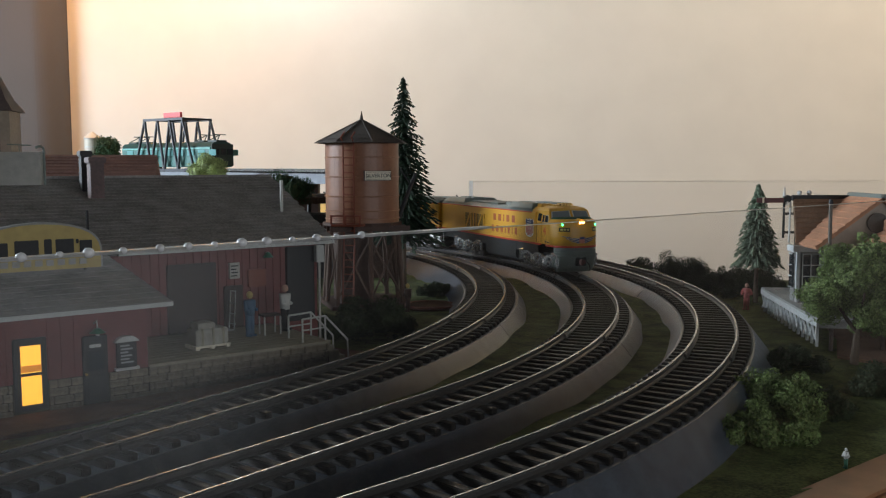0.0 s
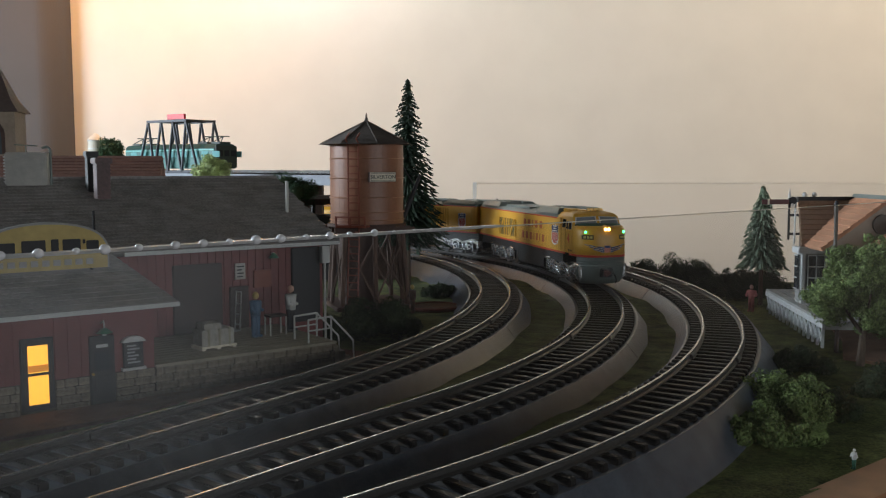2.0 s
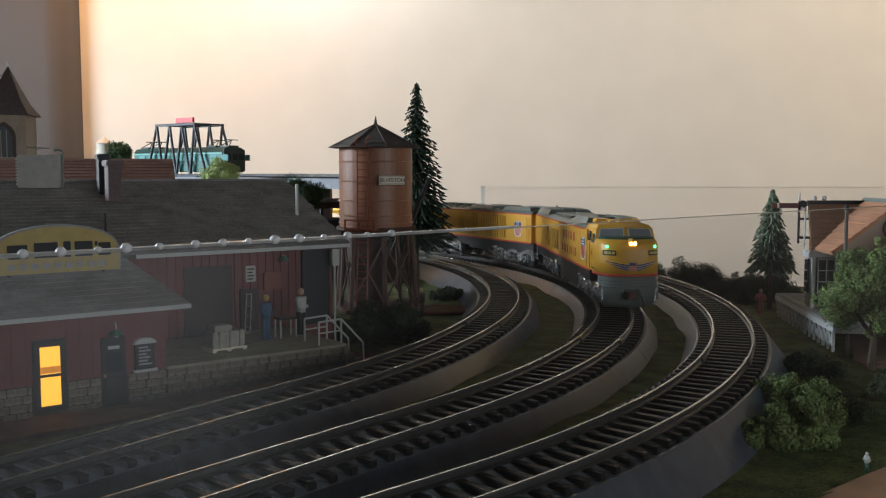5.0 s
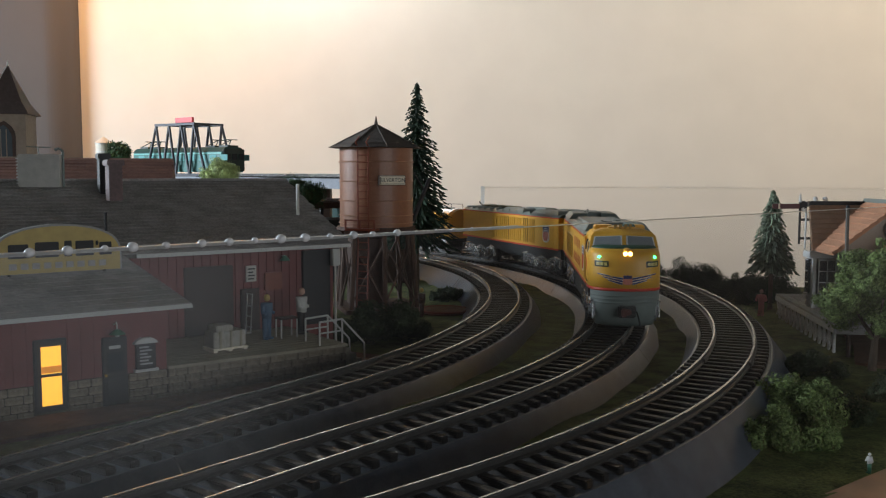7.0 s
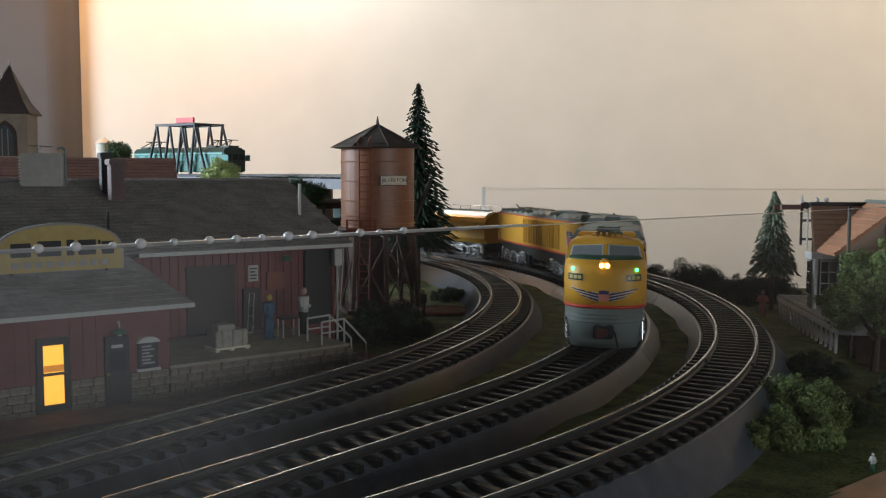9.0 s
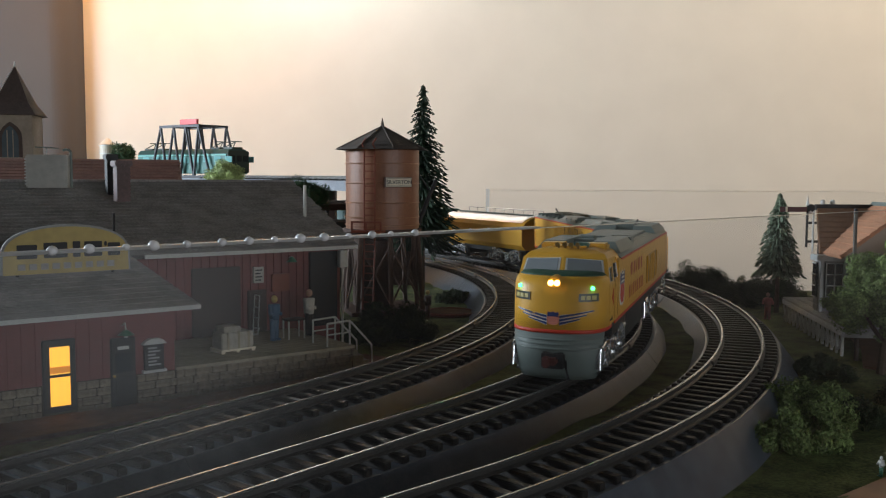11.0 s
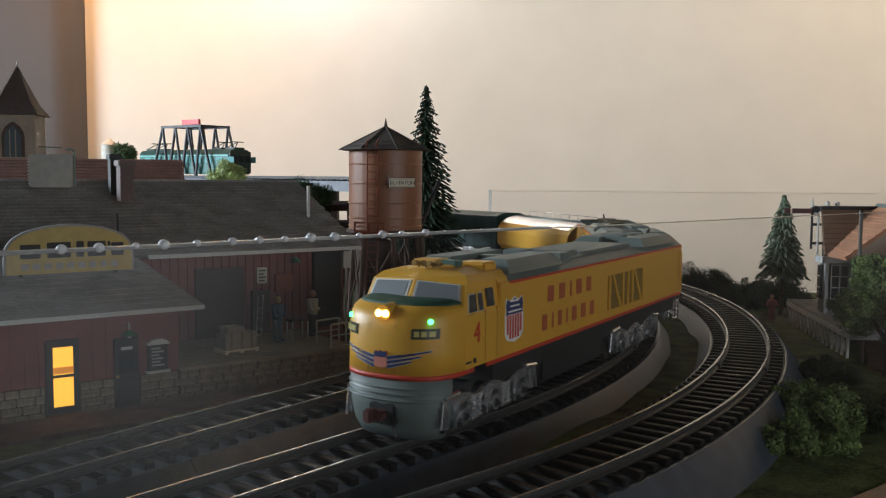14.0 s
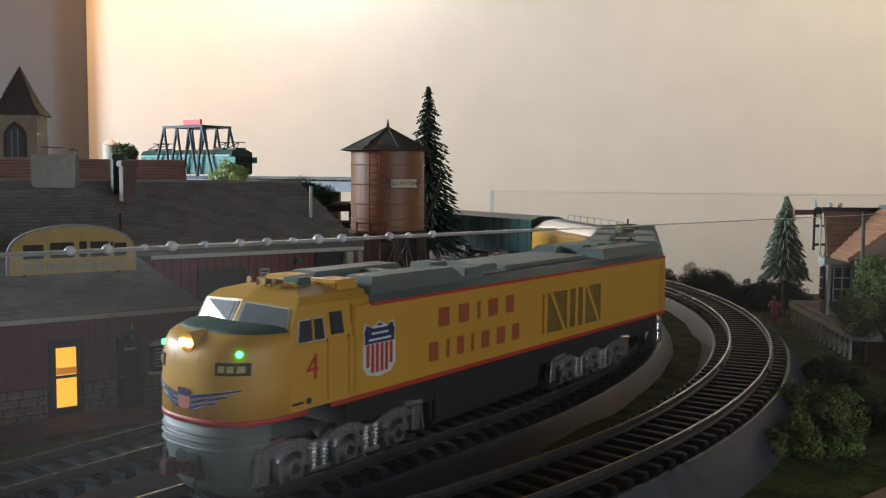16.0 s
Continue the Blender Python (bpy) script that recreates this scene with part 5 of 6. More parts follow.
def ac_unit():
    root = thing("roof_air_conditioner", pose(-0.1925, 0.42, 0.0665, 0, 0, 12), "pale grey louvred roof air conditioner", "air conditioner")
    part("casing", B(-0.009, -0.006, 0, 0.009, 0.006, 0.0150, 0.0006), M_ACG, root)
    for k in range(9):
        part("louvre", B(-0.0070, -0.0066, 0.0018 + k * 0.0014, 0.0075, -0.0056, 0.0025 + k * 0.0014, 0.0002), M_ACG, root)
    # left side paler than the casing: light from the left is coloured in
    for k in range(9):
        part("lit_fin", B(-0.0096, -0.0058, 0.0014 + k * 0.0014, -0.0086, 0.0058, 0.0021 + k * 0.0014, 0.0002), M_TRIM, root)
    bm = bmesh.new()
    pts = [Vector((0.0095, 0, 0.0)), Vector((0.0095, 0, 0.0165)), Vector((0.0080, 0, 0.0178)), Vector((0.0060, 0, 0.0170))]
    for a, b in zip(pts, pts[1:]):
        rod(bm, a, b, 0.0006, n=8)
    part("pipe", bm, M_LGRY, root)
    bm = bmesh.new()
    rod(bm, (-0.001, 0, 0.015), (-0.001, 0, 0.0185), 0.0002, n=5)
    rod(bm, (-0.006, 0, 0.0185), (0.004, 0, 0.0180), 0.0003, n=5)
    part("aerial", bm, M_LGRY, root)


M_ACG = mat("pale_grey_sheet_metal", (0.42, 0.41, 0.38), 0.5, var=0.12, scale=400)
ac_unit()


def red_building():
    root = thing("brick_shop", pose(-0.205, 0.52, GZ, 0, 0, 14), "low red-brown shop with shingle roof behind the diner", "building")
    part("wall", B(-0.06, 0, 0, 0.035, 0.05, 0.086), M_BRICK, root)
    rf = part("roof", PR([(-0.004, 0.0850), (0.026, 0.0975), (0.056, 0.0850)], "x", -0.062, 0.040), M_RROOF, root, "red-brown shingle roof")
    shingles(rf, -0.062, 0.0402, -0.005, 0.0850, 0.026, 0.0975, 7, M_RROOF)


M_RROOF = mat("red_brown_roof_shingle", (0.19, 0.085, 0.06), 0.8, var=0.25, scale=700)
red_building()


def church():
    root = thing("church_tower", pose(-0.3020, 0.62, GZ + 0.0015, 0, 0, 10), "beige church tower with brown steeple and gothic window", "church")
    wall = part("wall", B(-0.0135, -0.013, -0.0015, 0.0135, 0.013, 0.1265), M_CHW, root, "beige stucco tower wall")
    st = bmesh.new()
    base = [st.verts.new((x, y, 0.1262)) for x, y in ((-0.0165, -0.0165), (0.0165, -0.0165), (0.0165, 0.0165), (-0.0165, 0.0165))]
    midr = [st.verts.new((x, y, 0.1345)) for x, y in ((-0.0108, -0.0108), (0.0108, -0.0108), (0.0108, 0.0108), (-0.0108, 0.0108))]
    tip = st.verts.new((0, 0, 0.1600))
    st.faces.new(base)
    for k in range(4):
        st.faces.new((base[k], base[(k + 1) % 4], midr[(k + 1) % 4], midr[k]))
        st.faces.new((midr[k], midr[(k + 1) % 4], tip))
    sp = part("steeple", st, M_STEEP, root, "brown-grey shingle steeple")
    part("finial", R((0, 0, 0.1590), (0, 0, 0.1625), 0.0008, 0.0003, 8), M_TRIM, sp)
    part("hip_strip", R((-0.0165, -0.0165, 0.1265), (-0.0106, -0.0106, 0.1348), 0.0004, n=5), M_TRIM, sp)
    part("hip_strip", R((-0.0108, -0.0108, 0.1345), (0, 0, 0.1600), 0.0004, n=5), M_TRIM, sp)
    arch = [(-0.0052, 0.098), (0.0052, 0.098), (0.0052, 0.110)] + [(0.0052 - 0.0104 * (1 - math.cos(a)) , 0.110 + 0.0104 * math.sin(a)) for a in (0.3, 0.6, 0.9, 1.045)] + [(-0.0052 + 0.0104 * (1 - math.cos(a)), 0.110 + 0.0104 * math.sin(a)) for a in (0.9, 0.6, 0.3)] + [(-0.0052, 0.110)]
    big = [(x * 1.35, 0.098 + (z - 0.098) * 1.12) for x, z in arch]
    wf = part("window_frame", PR(big, "y", -0.0146, -0.0125), M_STEEP, root, "arched window surround")
    part("pane", PR(arch, "y", -0.0150, -0.0140), M_GLZ, wf, "blue-grey arched glazing")
    for x in (-0.0018, 0.0018):
        part("muntin", B(x - 0.0003, -0.0154, 0.098, x + 0.0003, -0.0146, 0.116), M_CHW, wf)
    part("sill", B(-0.0075, -0.0158, 0.0965, 0.0075, -0.0125, 0.0982), M_CHW, wf)
    part("nave", B(-0.06, 0.0, 0, -0.0135, 0.05, 0.095), M_CHW, root)


M_CHW = mat("beige_stucco", (0.34, 0.29, 0.24), 0.85, var=0.12, scale=500)
M_STEEP = mat("brown_grey_steeple", (0.085, 0.06, 0.052), 0.8, var=0.2, scale=600)
M_GLZ = mat("blue_grey_glazing", (0.10, 0.13, 0.15), 0.12, var=0.1, scale=200, bump=0.02)
church()


# ---- figures: painted model dolls, each one plain shape ----
def doll(name, m, h, label, legs, torso, head, arms=(0.6, -0.4), sit=False):
    bm = bmesh.new()
    def tag(k):
        for f in bm.faces:
            if f.material_index == 0 and not f.tag:
                f.material_index, f.tag = k, True
    s = h / 0.02
    for sg in (-1, 1):
        rod(bm, (0, sg * 0.0013 * s, 0.0006 * s), (0, sg * 0.0010 * s, 0.0098 * s), 0.0010 * s, 0.0014 * s, 8)
        box(bm, -0.0008 * s, sg * 0.0014 * s - 0.0008 * s, 0, 0.0022 * s, sg * 0.0014 * s + 0.0008 * s, 0.0010 * s, 0.0002 * s)
    for f in bm.faces:
        f.material_index, f.tag = 0, True
    rod(bm, (0, 0, 0.0094 * s), (0, 0, 0.0162 * s), 0.0022 * s, 0.0027 * s, 10)
    for sg, a in ((-1, arms[0]), (1, arms[1])):
        rod(bm, (0, sg * 0.0027 * s, 0.0158 * s), (0.002 * s * a, sg * 0.0036 * s, 0.0120 * s), 0.0009 * s, n=6)
        rod(bm, (0.002 * s * a, sg * 0.0036 * s, 0.0120 * s), (0.0042 * s * abs(a), sg * 0.0026 * s, 0.0118 * s), 0.0008 * s, n=6)
    for f in bm.faces:
        if not f.tag:
            f.material_index, f.tag = 1, True
    blob(bm, (0.0002 * s, 0, 0.0186 * s), 0.0015 * s, 1.15, 0.05, 2)
    for f in bm.faces:
        if not f.tag:
            f.material_index, f.tag = 2, True
    ob = mesh_ob(name, bm, [legs, torso, head], smooth=True)
    ob.matrix_world = m
    return tagged(ob, label, "figurine", "painted model figures")


M_SHIRT = mat("figure_white_paint", (0.55, 0.55, 0.52), 0.7, var=0.1)
M_YCAP = mat("figure_yellow_hat_paint", (0.5, 0.36, 0.12), 0.7, var=0.1)
doll("figurine", on_diner(0.1120, 0.030, 0.0134, -70), 0.0205, "painted model worker in blue standing on the platform", M_FBLUE, M_FBLUE, M_YCAP)
doll("figurine", on_diner(0.1320, 0.034, 0.0134, -60), 0.0215, "painted model man in dark vest and white shirt", M_DARK, M_SHIRT, M_SKIN)
doll("figurine", pose(-0.0217, 0.5594, GZ + 0.001, 0, 0, 200), 0.0175, "painted dark model worker beside the tower", M_TDARK, M_TDARK, M_YCAP)
doll("figurine", pose(0.1900, 0.5670, GZ + 0.0008, 0, 0, 230), 0.0165, "painted model woman in a pink-red dress on the grass", M_FRED, M_FRED, M_SKIN)
doll("figurine", pose(0.1216, 0.2690, GZ - 0.0005, 0, 0, 190), 0.0062, "painted small model figure in a white hat at the board edge", M_GREENL, M_SHIRT, M_SHIRT)
doll("figurine", pose(0.2075, 0.497, 0.0002, 0, 0, 200), 0.0125, "painted seated model figure in yellow on the station deck", M_DARK, M_YCAP, M_SKIN)


def crate():
    root = thing("crate_pallet", on_diner(0.0868, 0.019, 0.0132, 4), "pale grey crates stacked on a wooden pallet", "crate")
    for k in range(4):
        part("pallet_board", B(-0.0080, -0.0052 + k * 0.0028, 0.0008, 0.0085, -0.0032 + k * 0.0028, 0.0016, 0.0001), M_CREAM, root)
    for x in (-0.007, 0, 0.0072):
        part("pallet_block", B(x - 0.0008, -0.0052, 0, x + 0.0008, 0.0052, 0.0008), M_CREAM, root)
    part("crate", B(-0.0074, -0.0046, 0.0016, 0.0076, 0.0046, 0.0085, 0.0004), M_CRATE, root)
    part("crate", B(-0.0060, -0.0040, 0.0085, 0.0020, 0.0042, 0.0112, 0.0004), M_CRATE, root)
    for x in (-0.0045, 0.0005, 0.0052):
        part("strap", B(x - 0.0004, -0.0049, 0.0016, x + 0.0004, 0.0049, 0.0087), M_PLAT, root)


crate()


def cafe_table():
    root = thing("work_table", on_diner(0.1225, 0.031, 0.0132), "small dark table with yellow things on top", "table")
    part("tabletop", B(-0.0045, -0.0032, 0.0085, 0.0045, 0.0032, 0.0094, 0.0002), M_DARKB, root)
    for x in (-0.004, 0.004):
        for y in (-0.0027, 0.0027):
            part("leg", R((x, y, 0), (x, y, 0.0085), 0.0004, n=6), M_RAILW, root)


cafe_table()


def hand_truck():
    root = thing("hand_truck", on_diner(0.1120, 0.050, 0.0132, 20), "upright pale hand truck leaning at the wall", "hand truck")
    bm = bmesh.new()
    for y in (-0.0016, 0.0016):
        rod(bm, (0, y, 0.0004), (0.0015, y, 0.0190), 0.0003, n=6)
    for z in (0.003, 0.008, 0.013, 0.0188):
        rod(bm, (0.001, -0.0016, z), (0.001, 0.0016, z), 0.0003, n=6)
    part("frame", bm, M_RAILW, root)
    part("toe_plate", B(-0.003, -0.002, 0.0002, 0.0002, 0.002, 0.0007), M_RAILW, root)


hand_truck()


# ---- station house ----
def slab(quad, thick):
    """A flat four-cornered slab, the corners given round its upper face, thick metres deep along its normal."""
    bm = bmesh.new()
    q = [Vector(p) for p in quad]
    n = (q[1] - q[0]).cross(q[3] - q[0]).normalized()
    n = n if n.z > 0 else -n
    top, low = [bm.verts.new(p) for p in q], [bm.verts.new(p - n * thick) for p in q]
    bm.faces.new(top), bm.faces.new(low[::-1])
    for k in range(4):
        bm.faces.new((top[k], low[k], low[(k + 1) % 4], top[(k + 1) % 4]))
    return bm


def roof(name, lo0, lo1, hi1, hi0, rows, material, root, label):
    """A roof slope from its eave (lo0 to lo1) to its ridge (hi0 to hi1), with overlapping shingle courses."""
    a, b, c, d = (Vector(p) for p in (lo0, lo1, hi1, hi0))
    n = (b - a).cross(d - a).normalized()
    n = n if n.z > 0 else -n
    rf = part(name, slab((a, b, c, d), 0.0014), material, root, label)
    for k in range(rows):
        f, g = k / rows, min(1.0, (k + 1.1) / rows)
        u = n * 0.0009
        part("shingle_course", slab((a.lerp(d, f) + u, b.lerp(c, f) + u, b.lerp(c, g) + n * 0.0003, a.lerp(d, g) + n * 0.0003), 0.0007), material, rf)
    return rf


def station():
    root = thing("station_house", Matrix(), "grey station house with terracotta shingle roofs and white corner posts", "building")
    dk = part("deck", B(0.1965, 0.440, -0.0045, 0.33, 0.556, -0.0012), M_DECKG, root, "weathered grey timber deck")
    for k in range(14):
        part("plank", B(0.1955 + k * 0.0061, 0.4392, -0.0012, 0.2012 + k * 0.0061, 0.5570, 0.0002, 0.0002), M_DECKG, dk)
    for k in range(14):
        y = 0.4415 + k * 0.0083
        part("lattice", B(0.1958, y, GZ + 0.002, 0.1972, y + 0.0016, -0.0040, 0.0002), M_WHITED, dk, "pale lattice post")
        part("lattice", R((0.1965, y + 0.0008, -0.0125), (0.1965, y + 0.0083, -0.0050), 0.0005, n=6), M_WHITED, dk)
        part("lattice", R((0.1967, y + 0.0083, -0.0125), (0.1967, y + 0.0008, -0.0050), 0.0005, n=6), M_WHITED, dk)
    part("deck_edge", B(0.1952, 0.4390, -0.0040, 0.1966, 0.5572, -0.0010, 0.0002), M_WHITED, dk, "pale deck edge board")
    for k in range(11):
        part("post", R((0.203 + k * 0.012, 0.4415, GZ), (0.203 + k * 0.012, 0.4415, -0.004), 0.0011, n=8), M_DARKB, dk)
    dk.matrix_local = Matrix.Translation((0.1965, 0.557, 0)) @ pose(0, 0, 0, 0, 0, -6.5) @ Matrix.Translation((-0.1965, -0.557, 0))
    wl = part("wall", B(0.1930, 0.4975, 0.0002, 0.33, 0.5030, 0.0310), M_GREY, root, "grey clapboard wall")
    part("rear_wall", B(0.2140, 0.5030, 0.0002, 0.33, 0.5450, 0.0310), M_GREY, root)
    for k in range(10):
        part("clapboard", B(0.1924, 0.4970, 0.0012 + k * 0.0029, 0.33, 0.5034, 0.0037 + k * 0.0029, 0.0002), M_GREY, wl)
    for x, y in ((0.1935, 0.4958), (0.2068, 0.4958), (0.1938, 0.5030)):
        part("corner_post", B(x - 0.0009, y - 0.0009, 0.0002, x + 0.0009, y + 0.0009, 0.0282, 0.0002), M_WHITED, root, "white corner post")
    part("lintel", B(0.1902, 0.4940, 0.0278, 0.2095, 0.4972, 0.0312, 0.0003), M_WHITED, root, "white lintel board")
    part("lintel", B(0.1902, 0.4972, 0.0278, 0.1928, 0.5035, 0.0312, 0.0003), M_WHITED, root, "white lintel board")
    wf = part("window", B(0.1958, 0.4956, 0.0080, 0.2055, 0.4972, 0.0268), M_WIN, root, "dark glazed bay window")
    for k in range(4):
        part("muntin", B(0.1958, 0.4951, 0.0080 + k * 0.0061, 0.2055, 0.4957, 0.0085 + k * 0.0061), M_WHITED, wf)
    for k in range(3):
        part("muntin", B(0.1958 + k * 0.0046, 0.4950, 0.0080, 0.1963 + k * 0.0046, 0.4956, 0.0268), M_WHITED, wf)
    ws = part("window", B(0.1912, 0.4978, 0.0080, 0.1926, 0.5020, 0.0268), M_WIN, root, "dark glazed bay window")
    for k in range(4):
        part("muntin", B(0.1907, 0.4978, 0.0080 + k * 0.0061, 0.1913, 0.5020, 0.0085 + k * 0.0061), M_WHITED, ws)
    # main roof: steep slope, shade put into its brown, with a dark ridge board
    mr = roof("main_roof", (0.1930, 0.4978, 0.0320), (0.2600, 0.4978, 0.0320), (0.2600, 0.5150, 0.0562), (0.1975, 0.5150, 0.0562), 9, M_BROWN, root, "shingle main roof, browned for the shade on its slope")
    part("back_slope", slab(((0.2130, 0.5480, 0.0300), (0.33, 0.5480, 0.0300), (0.33, 0.5160, 0.0562), (0.1975, 0.5160, 0.0562)), 0.0014), M_BROWN, mr)
    part("ridge_board", B(0.1968, 0.5142, 0.0548, 0.2600, 0.5172, 0.0580, 0.0003), M_DARK, mr, "dark ridge board")
    part("barge_board", R((0.1893, 0.4985, 0.0325), (0.1958, 0.5150, 0.0550), 0.0006, n=6), M_WHITED, mr, "pale barge board")
    # cross gable with its terracotta slopes and stucco front
    cr = roof("cross_roof", (0.1950, 0.4760, 0.0318), (0.1950, 0.5000, 0.0318), (0.2295, 0.5165, 0.0578), (0.2295, 0.4760, 0.0578), 9, M_ORANGE, root, "terracotta shingle roof")
    roof("cross_roof", (0.2640, 0.4760, 0.0318), (0.2640, 0.5000, 0.0318), (0.2295, 0.5165, 0.0578), (0.2295, 0.4760, 0.0578), 9, M_ORANGE, root, "terracotta shingle roof")
    part("ridge_cap", B(0.2278, 0.4750, 0.0575, 0.2312, 0.5165, 0.0596, 0.0006), M_LGRY, cr, "grey ridge cap")
    gb = part("gable", PR([(0.1985, 0.0320), (0.2295, 0.0556), (0.2605, 0.0320)], "y", 0.4785, 0.4830), M_STUC, root, "grey stucco gable")
    part("gable_base", B(0.2080, 0.4787, 0.0002, 0.2605, 0.4828, 0.0320), M_STUC, root)
    part("round_vent", R((0.2276, 0.4788, 0.0445), (0.2276, 0.4772, 0.0445), 0.0053, n=28), M_VENT, gb, "round dark vent")
    roof("porch_roof", (0.2060, 0.4480, 0.0245), (0.2060, 0.4780, 0.0245), (0.2400, 0.4780, 0.0462), (0.2400, 0.4480, 0.0462), 8, M_ORANGE, root, "terracotta porch roof")
    part("porch_post", R((0.2090, 0.4500, 0.0), (0.2090, 0.4500, 0.0260), 0.0010, n=8), M_WHITED, root)
    part("chimney", B(0.2300, 0.4700, 0.0400, 0.2380, 0.4765, 0.0465, 0.0004), M_ORANGE, root, "low brick chimney")
    part("stove_pipe", R((0.2000, 0.4700, 0.0002), (0.1995, 0.4700, 0.0550), 0.0010, n=8), M_PIPE, root, "dark stove pipe")
    part("pipe_cap", R((0.1995, 0.4700, 0.0548), (0.1995, 0.4700, 0.0572), 0.0014, 0.0008, n=8), M_DARK, root)
    for x in (0.2010, 0.2065):
        part("ridge_ball", blob(bmesh.new(), (x, 0.5157, 0.0592), 0.0014, 1, 0.02), M_TRIM, root)


M_PIPE = mat("dark_bronze_pipe", (0.10, 0.085, 0.07), 0.5, var=0.2, scale=500)
M_DECKG = mat("weathered_grey_deck", (0.42, 0.42, 0.40), 0.8, var=0.2, scale=500)
M_WHITED = mat("dull_white_paint", (0.60, 0.62, 0.62), 0.6, var=0.1, scale=500)
M_STUC = mat("warm_grey_stucco", (0.38, 0.34, 0.29), 0.85, var=0.1, scale=700)
M_VENT = mat("dark_vent", (0.09, 0.08, 0.07), 0.7, var=0.2, scale=500)
station()


def semaphore():
    root = thing("semaphore_signal", pose(0.1915, 0.513, 0), "black semaphore signal with a dark red arm by the station", "signal")
    part("post", R((0, 0, 0.0340), (0, 0, 0.0580), 0.0007, n=8), M_DARK, root)
    part("finial", R((0, 0, 0.0575), (0, 0, 0.0625), 0.0010, 0.0003, 10), M_TRIM, root, "white finial")
    part("arm", B(-0.0155, -0.0008, 0.0538, -0.0005, 0.0002, 0.0566, 0.0002), M_ARM, root, "dark red signal arm")
    part("arm_band", B(-0.0125, -0.0010, 0.0537, -0.0115, 0.0004, 0.0567), M_CREAM, root)
    part("spectacle", R((0.0018, -0.0008, 0.0560), (0.0018, 0.0006, 0.0560), 0.0022, n=14), M_DARK, root)
    part("lamp", R((0.0015, 0, 0.0525), (0.0015, 0, 0.0545), 0.0010, n=8), M_TRIM, root)
    for z in (0.0365, 0.0470):
        part("bracket", B(0, -0.0004, z, 0.0075, 0.0004, z + 0.0014), M_DARK, root)
    part("stay", R((0.0072, 0.001, 0.0300), (0.0072, 0.001, 0.0490), 0.0005, n=6), M_DARK, root)


M_ARM = mat("dark_red_arm", (0.10, 0.02, 0.02), 0.5, var=0.1, scale=400)
semaphore()


# ---- trees and bushes ----
def leaves(name, clumps, n, size, material, parent, rng, flat=0.6):
    """A crown of n small bent leaves spread over the clumps (centre, radius)."""
    vs, fs = [], []
    area = [c[1] ** 2 for c in clumps]
    for _ in range(n):
        c, r = rng.choices(clumps, area)[0]
        d = Vector((rng.gauss(0, 1), rng.gauss(0, 1), rng.gauss(0, 1)))
        d.normalize()
        k = 1 + 0.30 * noise.noise(d * 2.5 + Vector(c) * 300)
        p = Vector(c) + Vector((d.x, d.y, d.z * 0.85)) * r * k * rng.uniform(0.72, 1.06)
        a = Vector((rng.gauss(0, 1), rng.gauss(0, 1), rng.gauss(0, 1)))
        a = (a - d * a.dot(d) * flat).normalized()
        b = d.cross(a)
        if b.length < 1e-4:
            continue
        b.normalize()
        s = size * rng.uniform(0.6, 1.4)
        i = len(vs)
        vs += [p - a * s, p + b * s * 0.55 + d * s * 0.25, p + a * s, p - b * s * 0.55 + d * s * 0.25]
        fs += [(i, i + 1, i + 2), (i, i + 2, i + 3)]
    me = bpy.data.meshes.new(name)
    me.from_pydata([tuple(v) for v in vs], [], fs)
    me.materials.append(material)
    ob = new(name, me)
    ob.parent = parent
    return ob


def bush(m, spread, n, material, label, rng, size=0.0007, core=None):
    root = thing("bush", m, label, "bush", "foam bushes of the layout")
    clumps, lobes = [], []
    for k in range(11):
        x, y = (-1 + 2 * (k + rng.random()) / 11) * spread[0], rng.uniform(-1, 1) * spread[1]
        f = max(0.2, 1 - (x / spread[0]) ** 2 * 0.7 - (y / spread[1]) ** 2 * 0.5)
        r = spread[2] * rng.uniform(0.42, 0.62) * (0.55 + 0.45 * f)
        lobes.append((Vector((x, y, max(r * 0.6, spread[2] * f * rng.uniform(0.3, 0.75)))), r))
    for c, r in lobes:
        for _ in range(8):
            d = Vector((rng.gauss(0, 1), rng.gauss(0, 1), rng.gauss(0.3, 1))).normalized()
            clumps.append((tuple(c + d * r * rng.uniform(0.6, 1.0)), r * rng.uniform(0.22, 0.42)))
    clumps += [(tuple(c), r * 0.9) for c, r in lobes]
    bm = bmesh.new()
    for k, (c, r) in enumerate(lobes):
        blob(bm, c, r * 0.5, 0.9, 0.7, 2, k)
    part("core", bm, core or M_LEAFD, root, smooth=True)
    leaves("leaves", clumps, int(n * 5.5), size * 0.9, material, root, rng)
    return root


